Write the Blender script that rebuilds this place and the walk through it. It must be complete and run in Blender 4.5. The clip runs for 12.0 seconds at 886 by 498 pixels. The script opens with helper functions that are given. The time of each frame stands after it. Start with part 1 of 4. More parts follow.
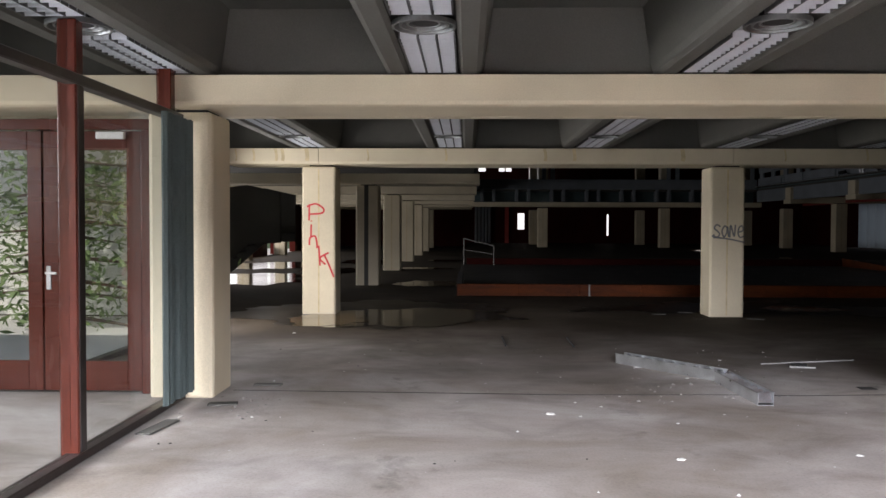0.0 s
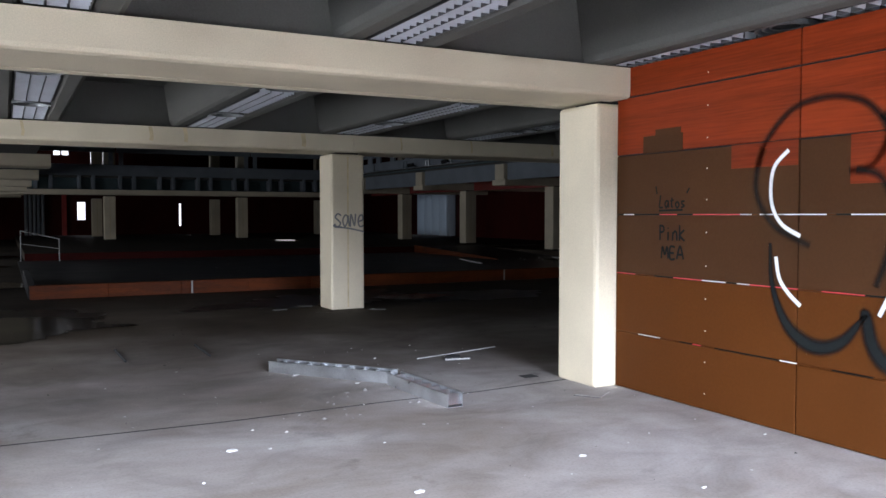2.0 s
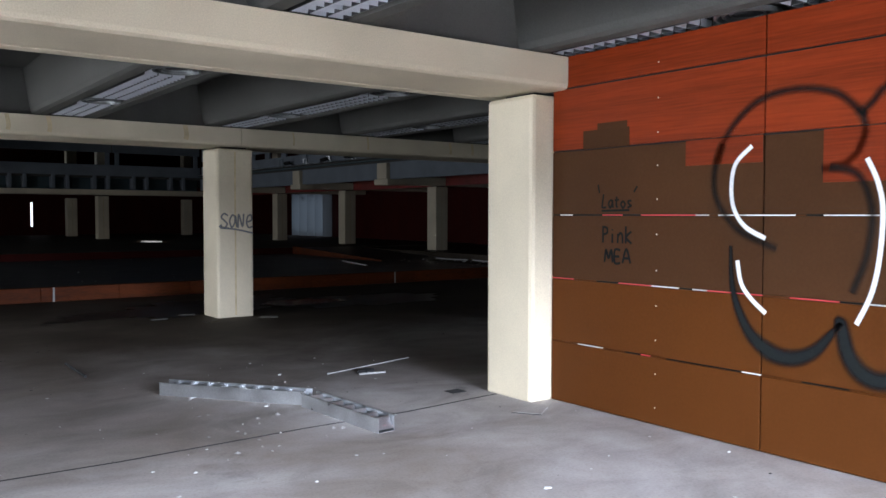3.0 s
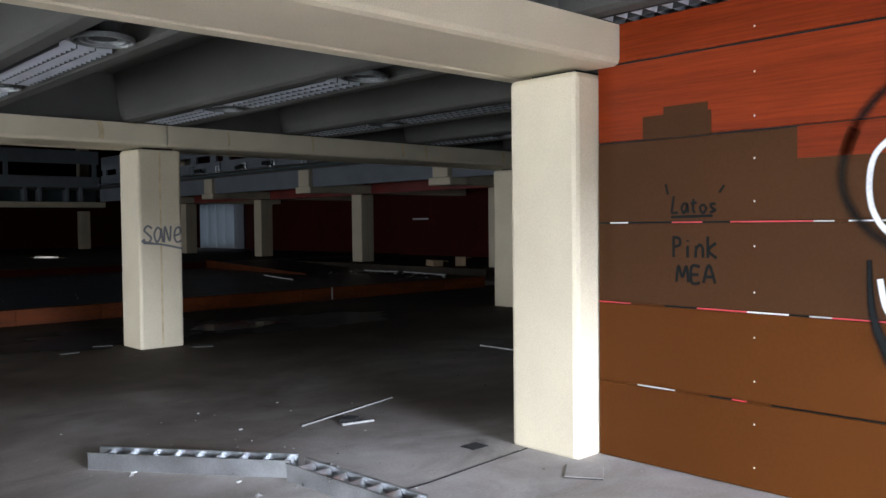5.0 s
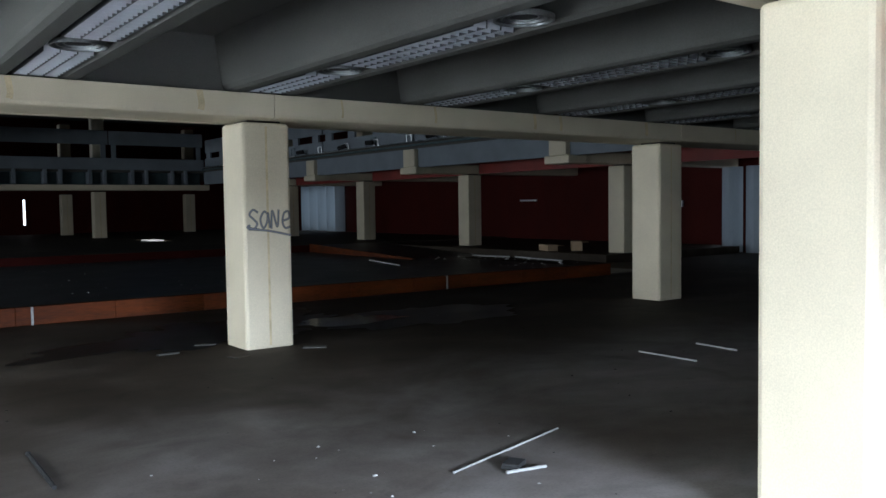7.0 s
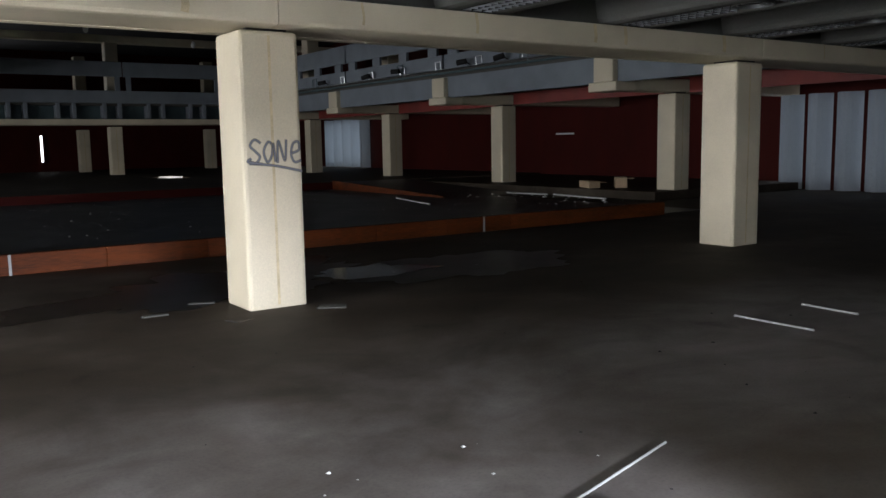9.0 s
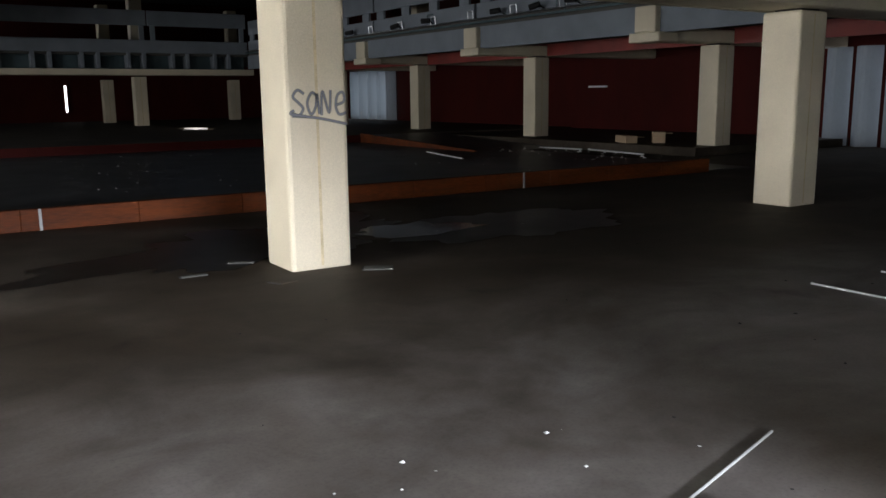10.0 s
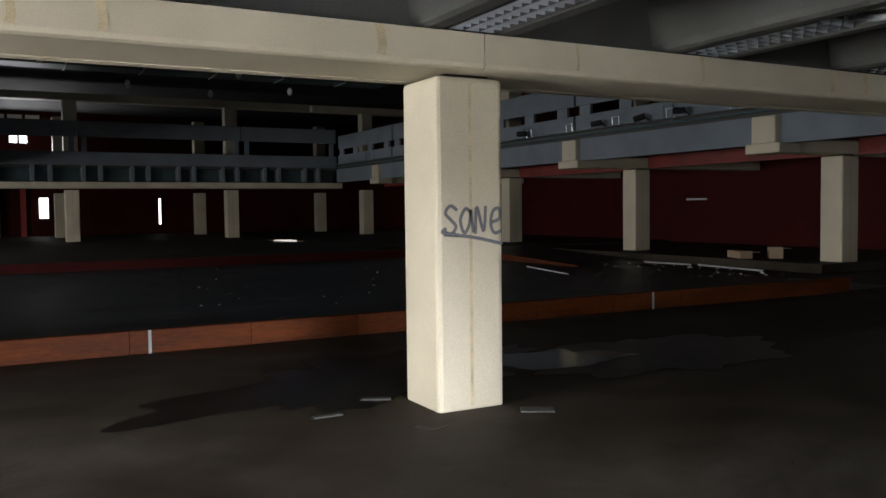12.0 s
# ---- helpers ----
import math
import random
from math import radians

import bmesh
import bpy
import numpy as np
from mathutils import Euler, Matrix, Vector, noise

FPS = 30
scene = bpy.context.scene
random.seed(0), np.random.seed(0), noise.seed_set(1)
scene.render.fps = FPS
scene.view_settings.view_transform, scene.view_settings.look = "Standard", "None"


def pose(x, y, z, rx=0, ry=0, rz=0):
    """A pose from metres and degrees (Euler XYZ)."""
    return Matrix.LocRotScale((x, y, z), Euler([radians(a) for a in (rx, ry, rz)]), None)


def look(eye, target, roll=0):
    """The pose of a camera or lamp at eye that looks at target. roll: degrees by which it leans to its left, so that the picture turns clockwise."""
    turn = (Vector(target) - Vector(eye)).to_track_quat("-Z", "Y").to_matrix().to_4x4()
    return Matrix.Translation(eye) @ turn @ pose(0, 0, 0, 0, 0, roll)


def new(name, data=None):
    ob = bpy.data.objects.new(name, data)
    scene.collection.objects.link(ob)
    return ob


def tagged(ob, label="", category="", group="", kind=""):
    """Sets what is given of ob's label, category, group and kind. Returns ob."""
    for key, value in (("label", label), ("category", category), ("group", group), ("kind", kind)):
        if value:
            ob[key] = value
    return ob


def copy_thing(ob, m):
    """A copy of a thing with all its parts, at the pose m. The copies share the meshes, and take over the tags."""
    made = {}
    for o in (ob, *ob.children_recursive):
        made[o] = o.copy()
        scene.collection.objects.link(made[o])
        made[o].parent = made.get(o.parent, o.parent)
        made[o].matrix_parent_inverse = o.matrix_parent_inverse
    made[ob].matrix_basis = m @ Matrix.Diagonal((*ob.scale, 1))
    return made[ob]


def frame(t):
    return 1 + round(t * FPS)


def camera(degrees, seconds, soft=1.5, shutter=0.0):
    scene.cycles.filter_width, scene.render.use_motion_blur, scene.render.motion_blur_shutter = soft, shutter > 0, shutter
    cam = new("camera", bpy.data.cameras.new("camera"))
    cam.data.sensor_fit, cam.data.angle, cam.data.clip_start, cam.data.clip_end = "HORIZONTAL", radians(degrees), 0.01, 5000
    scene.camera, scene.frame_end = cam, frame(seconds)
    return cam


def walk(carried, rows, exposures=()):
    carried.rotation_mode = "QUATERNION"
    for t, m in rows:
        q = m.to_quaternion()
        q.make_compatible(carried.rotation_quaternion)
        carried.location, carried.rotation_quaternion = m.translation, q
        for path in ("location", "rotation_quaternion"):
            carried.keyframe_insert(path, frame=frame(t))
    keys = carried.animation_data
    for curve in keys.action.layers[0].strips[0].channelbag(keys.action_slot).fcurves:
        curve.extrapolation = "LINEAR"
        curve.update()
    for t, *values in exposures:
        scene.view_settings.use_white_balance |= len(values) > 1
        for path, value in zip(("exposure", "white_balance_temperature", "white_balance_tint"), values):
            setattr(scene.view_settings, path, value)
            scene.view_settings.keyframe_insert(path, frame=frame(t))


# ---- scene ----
cam = camera(55.7, 12.0, shutter=0.0)
PATH = [
    (0, (0.222, 0.173, 1.441), (0.164, 2.171, 1.383), 0.2),
    (0.5, (-0.008, 0.443, 1.433), (0.23, 2.428, 1.364), 0.2),
    (1, (-0.226, 0.765, 1.457), (0.201, 2.717, 1.385), 0.1),
    (1.5, (-0.305, 1.09, 1.426), (0.392, 2.963, 1.344), 0.3),
    (2, (-0.343, 1.468, 1.436), (0.584, 3.239, 1.355), 0.0),
    (2.5, (-0.406, 1.912, 1.46), (0.649, 3.609, 1.382), -0.0),
    (3, (-0.352, 2.29, 1.435), (0.837, 3.896, 1.355), 0.1),
    (3.2, (-0.363, 2.428, 1.438), (0.866, 4.004, 1.372), 0.2),
    (4.8, (-0.083, 3.701, 1.46), (1.284, 5.16, 1.403), -0.5),
    (5, (-0.043, 3.868, 1.445), (1.319, 5.332, 1.385), -0.6),
    (5.5, (0.074, 4.223, 1.472), (1.393, 5.725, 1.397), -0.6),
    (6, (0.272, 4.609, 1.46), (1.588, 6.112, 1.375), -0.6),
    (6.5, (0.39, 4.995, 1.455), (1.639, 6.554, 1.356), -1.1),
    (7, (0.553, 5.326, 1.462), (1.741, 6.932, 1.361), -0.8),
    (9, (1.395, 6.735, 1.402), (2.522, 8.367, 1.151), -1.0),
    (9.5, (1.349, 6.875, 1.412), (2.455, 8.506, 1.073), -0.8),
    (10, (1.41, 7.22, 1.40), (2.487, 8.868, 1.04), -0.65),
    (10.5, (1.388, 7.343, 1.454), (2.387, 9.052, 1.171), -0.3),
    (11, (1.375, 7.775, 1.450), (2.280, 9.551, 1.278), -0.6),
    (11.5, (1.3, 8.034, 1.455), (2.141, 9.846, 1.35), -0.8),
    (12, (1.304, 8.33, 1.440), (2.253, 10.088, 1.343), -0.65),
]
walk(cam, [(t, look(eye, target, roll)) for t, eye, target, roll in PATH],
     [(0, -0.6, 7000, 19), (1.0, -0.38, 6850, 19), (2.0, -0.2, 6150, 17), (3.0, -0.15, 6100, 16), (5.2, 0.0, 6250, 14), (6.0, -0.1, 5950, 10), (7.0, 0.4, 5850, 9), (9.0, 0.85, 6450, 15), (12, 0.72, 6650, 14)])

# ---- light ----
world = bpy.data.worlds.new("sky")
scene.world = world
world.use_nodes = True
wn = world.node_tree.nodes
sky = wn.new("ShaderNodeTexSky")
sky.sky_type, sky.sun_disc = "NISHITA", False
sky.sun_elevation, sky.sun_rotation = radians(38), radians(200)
world.node_tree.links.new(sky.outputs[0], wn["Background"].inputs[0])
wn["Background"].inputs[1].default_value = 0.15
sun = new("sun", bpy.data.lights.new("sun", "SUN"))
sun.data.energy, sun.data.angle, sun.data.color = 4.0, radians(1), (1.0, 0.95, 0.88)
sun.matrix_world = look((-10, -30, 30), (0, 0, 0))


def window_light(name, eye, target, sx, sy, watts, spread=180, colour=(0.93, 0.97, 1.0)):
    lamp = new(name, bpy.data.lights.new(name, "AREA"))
    lamp.data.shape, lamp.data.size, lamp.data.size_y = "RECTANGLE", sx, sy
    lamp.data.energy, lamp.data.color, lamp.data.spread = watts, colour, radians(spread)
    lamp.matrix_world = look(eye, target)
    return lamp


# sky light, falling steeply through the glazed openings
window_light("daylight_front", (1.9, -3.8, 2.1), (1.9, 0.4, -2.9), 4.2, 0.9, 4800, 98, (0.80, 0.88, 1.0))
window_light("daylight_vestibule", (-5.8, 3.2, 1.9), (0, 3.2, -1.2), 6.5, 1.4, 470, 130, (0.86, 0.93, 1.0))
window_light("daylight_court", (-3.75, 11.8, 1.35), (0, 11.8, 1.2), 2.4, 1.9, 120, 160)
window_light("daylight_west", (-8.8, 30, 1.3), (0, 30, 1.25), 26, 1.9, 700, 160)
window_light("daylight_back", (2.4, 55.8, 4.6), (4, 40, 4.0), 3.0, 0.9, 160)
window_light("daylight_east", (22.12, 18.9, 1.35), (15, 18.9, 1.35), 3.8, 2.2, 7)
window_light("daylight_far_east", (22.12, 45.7, 1.45), (15, 45.7, 1.45), 4.8, 2.1, 22)


# ---- materials ----
def material(name, base, rough=0.7, metal=0.0, vary=0.25, grain=6.0, bump=0.15, fine=60.0, tint=None, spec=0.5, stretch=None, random_part=0.0):
    """A surface with large blotches, fine grain and relief."""
    m = bpy.data.materials.new(name)
    m.use_nodes = True
    nt = m.node_tree
    bsdf = nt.nodes["Principled BSDF"]
    geo = nt.nodes.new("ShaderNodeNewGeometry")
    vec = geo.outputs["Position"]
    if stretch:
        mp = nt.nodes.new("ShaderNodeMapping")
        mp.inputs["Scale"].default_value = stretch
        nt.links.new(vec, mp.inputs["Vector"])
        vec = mp.outputs["Vector"]
    big = nt.nodes.new("ShaderNodeTexNoise")
    big.inputs["Scale"].default_value, big.inputs["Detail"].default_value = grain * 0.25, 6
    small = nt.nodes.new("ShaderNodeTexNoise")
    small.inputs["Scale"].default_value, small.inputs["Detail"].default_value = fine, 4
    for n in (big, small):
        nt.links.new(vec, n.inputs["Vector"])
    add = nt.nodes.new("ShaderNodeMath")
    add.operation = "MULTIPLY_ADD"
    nt.links.new(small.outputs["Fac"], add.inputs[0])
    add.inputs[1].default_value = 0.45
    half = nt.nodes.new("ShaderNodeMath")
    half.operation = "MULTIPLY"
    half.inputs[1].default_value = 0.6
    nt.links.new(big.outputs["Fac"], half.inputs[0])
    nt.links.new(half.outputs[0], add.inputs[2])
    ramp = nt.nodes.new("ShaderNodeValToRGB")
    dark = tuple(c * (1 - vary) for c in base)
    light = tuple(min(1, c * (1 + vary * 0.6)) for c in base) if tint is None else tint
    ramp.color_ramp.elements[0].position, ramp.color_ramp.elements[1].position = 0.34, 0.68
    ramp.color_ramp.elements[0].color, ramp.color_ramp.elements[1].color = (*dark, 1), (*light, 1)
    nt.links.new(add.outputs[0], ramp.inputs[0])
    colour = ramp.outputs[0]
    if random_part:
        info = nt.nodes.new("ShaderNodeObjectInfo")
        rng = nt.nodes.new("ShaderNodeMapRange")
        rng.inputs["To Min"].default_value, rng.inputs["To Max"].default_value = 1 - random_part, 1 + random_part
        nt.links.new(info.outputs["Random"], rng.inputs["Value"])
        hsv = nt.nodes.new("ShaderNodeHueSaturation")
        nt.links.new(rng.outputs[0], hsv.inputs["Value"])
        nt.links.new(colour, hsv.inputs["Color"])
        colour = hsv.outputs[0]
    nt.links.new(colour, bsdf.inputs["Base Color"])
    rr = nt.nodes.new("ShaderNodeMapRange")
    rr.inputs["To Min"].default_value, rr.inputs["To Max"].default_value = max(0.02, rough - 0.12), min(1, rough + 0.12)
    nt.links.new(big.outputs["Fac"], rr.inputs["Value"])
    nt.links.new(rr.outputs[0], bsdf.inputs["Roughness"])
    bsdf.inputs["Metallic"].default_value = metal
    bsdf.inputs["Specular IOR Level"].default_value = spec
    if bump:
        b = nt.nodes.new("ShaderNodeBump")
        b.inputs["Strength"].default_value, b.inputs["Distance"].default_value = bump, 0.01
        nt.links.new(add.outputs[0], b.inputs["Height"])
        nt.links.new(b.outputs[0], bsdf.inputs["Normal"])
    return m


def glass(name, tint=(0.95, 0.98, 0.97), rough=0.0):
    m = bpy.data.materials.new(name)
    m.use_nodes = True
    b = m.node_tree.nodes["Principled BSDF"]
    b.inputs["Base Color"].default_value = (*tint, 1)
    b.inputs["Transmission Weight"].default_value, b.inputs["Roughness"].default_value = 1.0, rough
    b.inputs["IOR"].default_value = 1.25
    return m


def glow(name, colour, strength):
    m = bpy.data.materials.new(name)
    m.use_nodes = True
    b = m.node_tree.nodes["Principled BSDF"]
    b.inputs["Base Color"].default_value = (*colour, 1)
    b.inputs["Emission Color"].default_value = (*colour, 1)
    b.inputs["Emission Strength"].default_value = strength
    return m


def floor_material(name, low, mid, high, darker):
    """Old screed: broad dusty and bare patches, scuffs, smudges and grit; the tones turn darker and browner with y,
    inside the hall.
    """
    m = bpy.data.materials.new(name)
    m.use_nodes = True
    nt = m.node_tree
    bsdf = nt.nodes["Principled BSDF"]
    geo = nt.nodes.new("ShaderNodeNewGeometry")

    def cloud(scale, detail, distortion, stretch=(1, 1, 1)):
        mp = nt.nodes.new("ShaderNodeMapping")
        mp.inputs["Scale"].default_value = stretch
        nt.links.new(geo.outputs["Position"], mp.inputs["Vector"])
        n = nt.nodes.new("ShaderNodeTexNoise")
        n.inputs["Scale"].default_value, n.inputs["Detail"].default_value, n.inputs["Distortion"].default_value = scale, detail, distortion
        n.inputs["Roughness"].default_value = 0.62
        nt.links.new(mp.outputs[0], n.inputs["Vector"])
        return n.outputs["Fac"]

    def ramp(value, stops):
        r = nt.nodes.new("ShaderNodeValToRGB")
        r.color_ramp.elements[0].position, r.color_ramp.elements[1].position = stops[0][0], stops[-1][0]
        r.color_ramp.elements[0].color, r.color_ramp.elements[1].color = (*stops[0][1], 1), (*stops[-1][1], 1)
        for p, c in stops[1:-1]:
            r.color_ramp.elements.new(p).color = (*c, 1)
        nt.links.new(value, r.inputs[0])
        return r.outputs[0]

    def times(a, b):
        x = nt.nodes.new("ShaderNodeMix")
        x.data_type, x.blend_type = "RGBA", "MULTIPLY"
        x.inputs["Factor"].default_value = 1.0
        nt.links.new(a, x.inputs["A"])
        nt.links.new(b, x.inputs["B"])
        return x.outputs["Result"]

    broad = cloud(0.42, 9, 0.6)
    scuff = cloud(1.5, 10, 0.8, (0.85, 1.15, 1))
    smudge = cloud(1.1, 6, 0.4)
    grit = cloud(55, 3, 0)
    base = ramp(broad, [(0.30, low), (0.50, mid), (0.70, high)])
    # blends to the darker brown tones with y, along a wandering edge
    if darker:
        inner = ramp(broad, [(0.30, darker[0]), (0.50, darker[1]), (0.70, darker[2])])
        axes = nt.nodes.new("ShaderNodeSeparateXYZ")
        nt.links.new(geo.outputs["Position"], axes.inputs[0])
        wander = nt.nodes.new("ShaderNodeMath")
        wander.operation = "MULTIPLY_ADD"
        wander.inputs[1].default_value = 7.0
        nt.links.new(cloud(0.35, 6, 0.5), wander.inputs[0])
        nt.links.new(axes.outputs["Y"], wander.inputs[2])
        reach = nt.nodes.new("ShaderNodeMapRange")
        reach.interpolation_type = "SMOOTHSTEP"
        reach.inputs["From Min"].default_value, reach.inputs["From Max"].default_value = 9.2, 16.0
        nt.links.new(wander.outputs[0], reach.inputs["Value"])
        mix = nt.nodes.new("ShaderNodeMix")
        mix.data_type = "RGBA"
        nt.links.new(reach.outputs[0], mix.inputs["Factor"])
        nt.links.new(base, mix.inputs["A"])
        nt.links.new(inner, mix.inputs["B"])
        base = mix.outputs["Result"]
    colour = times(base, ramp(scuff, [(0.30, (0.72, 0.71, 0.70)), (0.5, (1, 1, 1)), (0.72, (1.18, 1.18, 1.2))]))
    colour = times(colour, ramp(smudge, [(0.22, (0.35, 0.34, 0.33)), (0.36, (1, 1, 1)), (1.0, (1, 1, 1))]))
    colour = times(colour, ramp(grit, [(0.25, (0.82, 0.82, 0.82)), (0.5, (1, 1, 1)), (0.8, (1.08, 1.08, 1.08))]))
    nt.links.new(colour, bsdf.inputs["Base Color"])
    rr = nt.nodes.new("ShaderNodeMapRange")
    rr.inputs["To Min"].default_value, rr.inputs["To Max"].default_value = 0.5, 0.9
    nt.links.new(broad, rr.inputs["Value"])
    nt.links.new(rr.outputs[0], bsdf.inputs["Roughness"])
    bsdf.inputs["Specular IOR Level"].default_value = 0.15
    b = nt.nodes.new("ShaderNodeBump")
    b.inputs["Strength"].default_value, b.inputs["Distance"].default_value = 0.12, 0.006
    nt.links.new(scuff, b.inputs["Height"])
    nt.links.new(b.outputs[0], bsdf.inputs["Normal"])
    return m


CREAM = material("cream_painted_concrete", (0.62, 0.55, 0.405), 0.6, spec=0.25, vary=0.2, grain=4, bump=0.04, fine=120)
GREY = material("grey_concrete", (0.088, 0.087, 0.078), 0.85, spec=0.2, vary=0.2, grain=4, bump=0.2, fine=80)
BLUEGREY = material("blue_grey_painted_concrete", (0.20, 0.225, 0.25), 0.8, spec=0.2, vary=0.2, grain=5)
BROWNTONES = ((0.021, 0.015, 0.009), (0.043, 0.033, 0.023), (0.086, 0.071, 0.055))
FLOOR = floor_material("dusty_screed", (0.20, 0.165, 0.132), (0.31, 0.282, 0.26), (0.45, 0.435, 0.425), BROWNTONES)
BROWNFLOOR = floor_material("dark_brown_screed", *BROWNTONES, None)
VINYL = material("dark_vinyl", (0.048, 0.049, 0.050), 0.45, spec=0.4, vary=0.35, grain=4, fine=30)
WET = material("wet_screed", (0.014, 0.011, 0.008), 0.35, vary=0.35, grain=5, fine=30, bump=0.05)
WATER = material("standing_water", (0.016, 0.013, 0.010), 0.08, vary=0.2, grain=3, bump=0.0)
RUSTW = material("rust_brown_water", (0.07, 0.04, 0.015), 0.12, vary=0.2, grain=3, bump=0.0)
WOOD = material("orange_red_veneer", (0.18, 0.024, 0.0045), 0.45, spec=0.08, vary=0.4, grain=8, fine=26, bump=0.03, stretch=(1, 0.12, 3.0), random_part=0.12)
BROWN = material("brown_overpaint", (0.082, 0.025, 0.0045), 0.6, spec=0.06, vary=0.12, grain=4, fine=50, bump=0.06, random_part=0.05)
BROWN2 = material("dull_brown_overpaint", (0.055, 0.023, 0.009), 0.6, spec=0.06, vary=0.14, grain=4, fine=50, bump=0.06, random_part=0.06)
BOARD = material("orange_board", (0.10, 0.023, 0.004), 0.7, spec=0.2, vary=0.7, grain=12, fine=30, stretch=(0.3, 1, 2.5), random_part=0.1)
REDWALL = material("dark_red_wall_panel", (0.060, 0.008, 0.006), 0.7, spec=0.12, vary=0.3, grain=5, stretch=(1, 1, 0.4), random_part=0.12)
REDFRAME = material("red_brown_stained_wood", (0.085, 0.017, 0.010), 0.25, vary=0.35, grain=9, fine=50, stretch=(1, 1, 0.15))
DARKMETAL = material("dark_bronze_metal", (0.03, 0.022, 0.02), 0.4, metal=0.4, vary=0.2)
STEEL = material("galvanised_steel", (0.58, 0.60, 0.62), 0.32, metal=1.0, vary=0.22, grain=25, fine=90, bump=0.05)
LOUVRE = material("anodised_louvre", (0.50, 0.53, 0.57), 0.35, vary=0.08, grain=8, bump=0.0)
RAIL = material("dark_louvre_rail", (0.05, 0.052, 0.055), 0.5, vary=0.2, bump=0.0)
TEAL = material("teal_painted_duct", (0.10, 0.15, 0.16), 0.5, metal=0.3, vary=0.25, grain=8)
WHITE = material("white_paint", (0.72, 0.73, 0.72), 0.5, vary=0.08, grain=8)
CURTAIN = material("grey_green_curtain", (0.07, 0.09, 0.088), 0.9, spec=0.1, vary=0.2, grain=10)
DRAPE = material("pale_vertical_drape", (0.52, 0.55, 0.58), 0.8, vary=0.15, grain=6, stretch=(1, 1, 0.2))
drape_nodes = DRAPE.node_tree
thin = drape_nodes.nodes.new("ShaderNodeBsdfTranslucent")
thin.inputs["Color"].default_value = (0.6, 0.68, 0.74, 1)
blend = drape_nodes.nodes.new("ShaderNodeMixShader")
blend.inputs[0].default_value = 0.45
drape_nodes.links.new(drape_nodes.nodes["Principled BSDF"].outputs[0], blend.inputs[1])
drape_nodes.links.new(thin.outputs[0], blend.inputs[2])
drape_nodes.links.new(blend.outputs[0], drape_nodes.nodes["Material Output"].inputs["Surface"])


def spray(name, base, cover):
    """Sprayed paint whose cover thins out in specks towards the edge of the stroke."""
    m = material(name, base, 0.75, spec=0.1, vary=0.25)
    nt = m.node_tree
    at = nt.nodes.new("ShaderNodeAttribute")
    at.attribute_name = "cover"
    geo = nt.nodes.new("ShaderNodeNewGeometry")
    speck = nt.nodes.new("ShaderNodeTexNoise")
    speck.inputs["Scale"].default_value, speck.inputs["Detail"].default_value = 220, 2
    nt.links.new(geo.outputs["Position"], speck.inputs["Vector"])
    rng = nt.nodes.new("ShaderNodeMapRange")
    rng.inputs["To Min"].default_value, rng.inputs["To Max"].default_value = 0.55, 1.45
    nt.links.new(speck.outputs["Fac"], rng.inputs["Value"])
    mul = nt.nodes.new("ShaderNodeMath")
    mul.operation = "MULTIPLY"
    nt.links.new(at.outputs["Fac"], mul.inputs[0])
    nt.links.new(rng.outputs[0], mul.inputs[1])
    full = nt.nodes.new("ShaderNodeMath")
    full.operation, full.use_clamp = "MULTIPLY", True
    full.inputs[1].default_value = cover
    nt.links.new(mul.outputs[0], full.inputs[0])
    nt.links.new(full.outputs[0], nt.nodes["Principled BSDF"].inputs["Alpha"])
    return m


SOFTBLACK = spray("soft_black_spray", (0.010, 0.012, 0.012), 1.6)
SOFTGREY = spray("soft_thin_black_spray", (0.016, 0.015, 0.013), 0.85)
SOFTWHITE = spray("soft_white_spray", (0.85, 0.85, 0.84), 2.2)
SOFTINK = spray("soft_marker_ink", (0.17, 0.175, 0.195), 1.5)
RUST = material("rust_water_stain", (0.57, 0.47, 0.29), 0.65, spec=0.2, vary=0.3, grain=30, fine=90, bump=0.0)
BLACK = material("black_spray_paint", (0.008, 0.010, 0.010), 0.8, spec=0.08, vary=0.3)
REDSPRAY = material("red_spray_paint", (0.55, 0.03, 0.04), 0.5, vary=0.15)
WHITESPRAY = material("white_spray_paint", (0.85, 0.85, 0.84), 0.5, vary=0.05)
CARD = material("worn_cardboard", (0.42, 0.30, 0.19), 0.85, vary=0.2)
PLASTER = material("white_debris", (0.55, 0.55, 0.53), 0.85, vary=0.15)
RUBBLE = material("grey_rubble", (0.22, 0.21, 0.20), 0.9, vary=0.4, grain=20)
VENTGREY = material("dull_grey_metal", (0.16, 0.17, 0.17), 0.45, metal=0.6, vary=0.25)
RODGREY = material("dusty_plastic", (0.33, 0.33, 0.32), 0.7, vary=0.2)
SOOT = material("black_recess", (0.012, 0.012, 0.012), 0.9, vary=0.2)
LEAF = material("conifer_leaf", (0.16, 0.24, 0.10), 0.6, vary=0.4, grain=3, random_part=0.2)
BARK = material("bark", (0.12, 0.09, 0.07), 0.9, vary=0.4, grain=12)
GRASS = material("lawn", (0.07, 0.11, 0.04), 0.9, vary=0.4, grain=3)
PALEFACADE = material("pale_render", (0.78, 0.79, 0.77), 0.8, vary=0.1)
GLASS = glass("clear_glass")


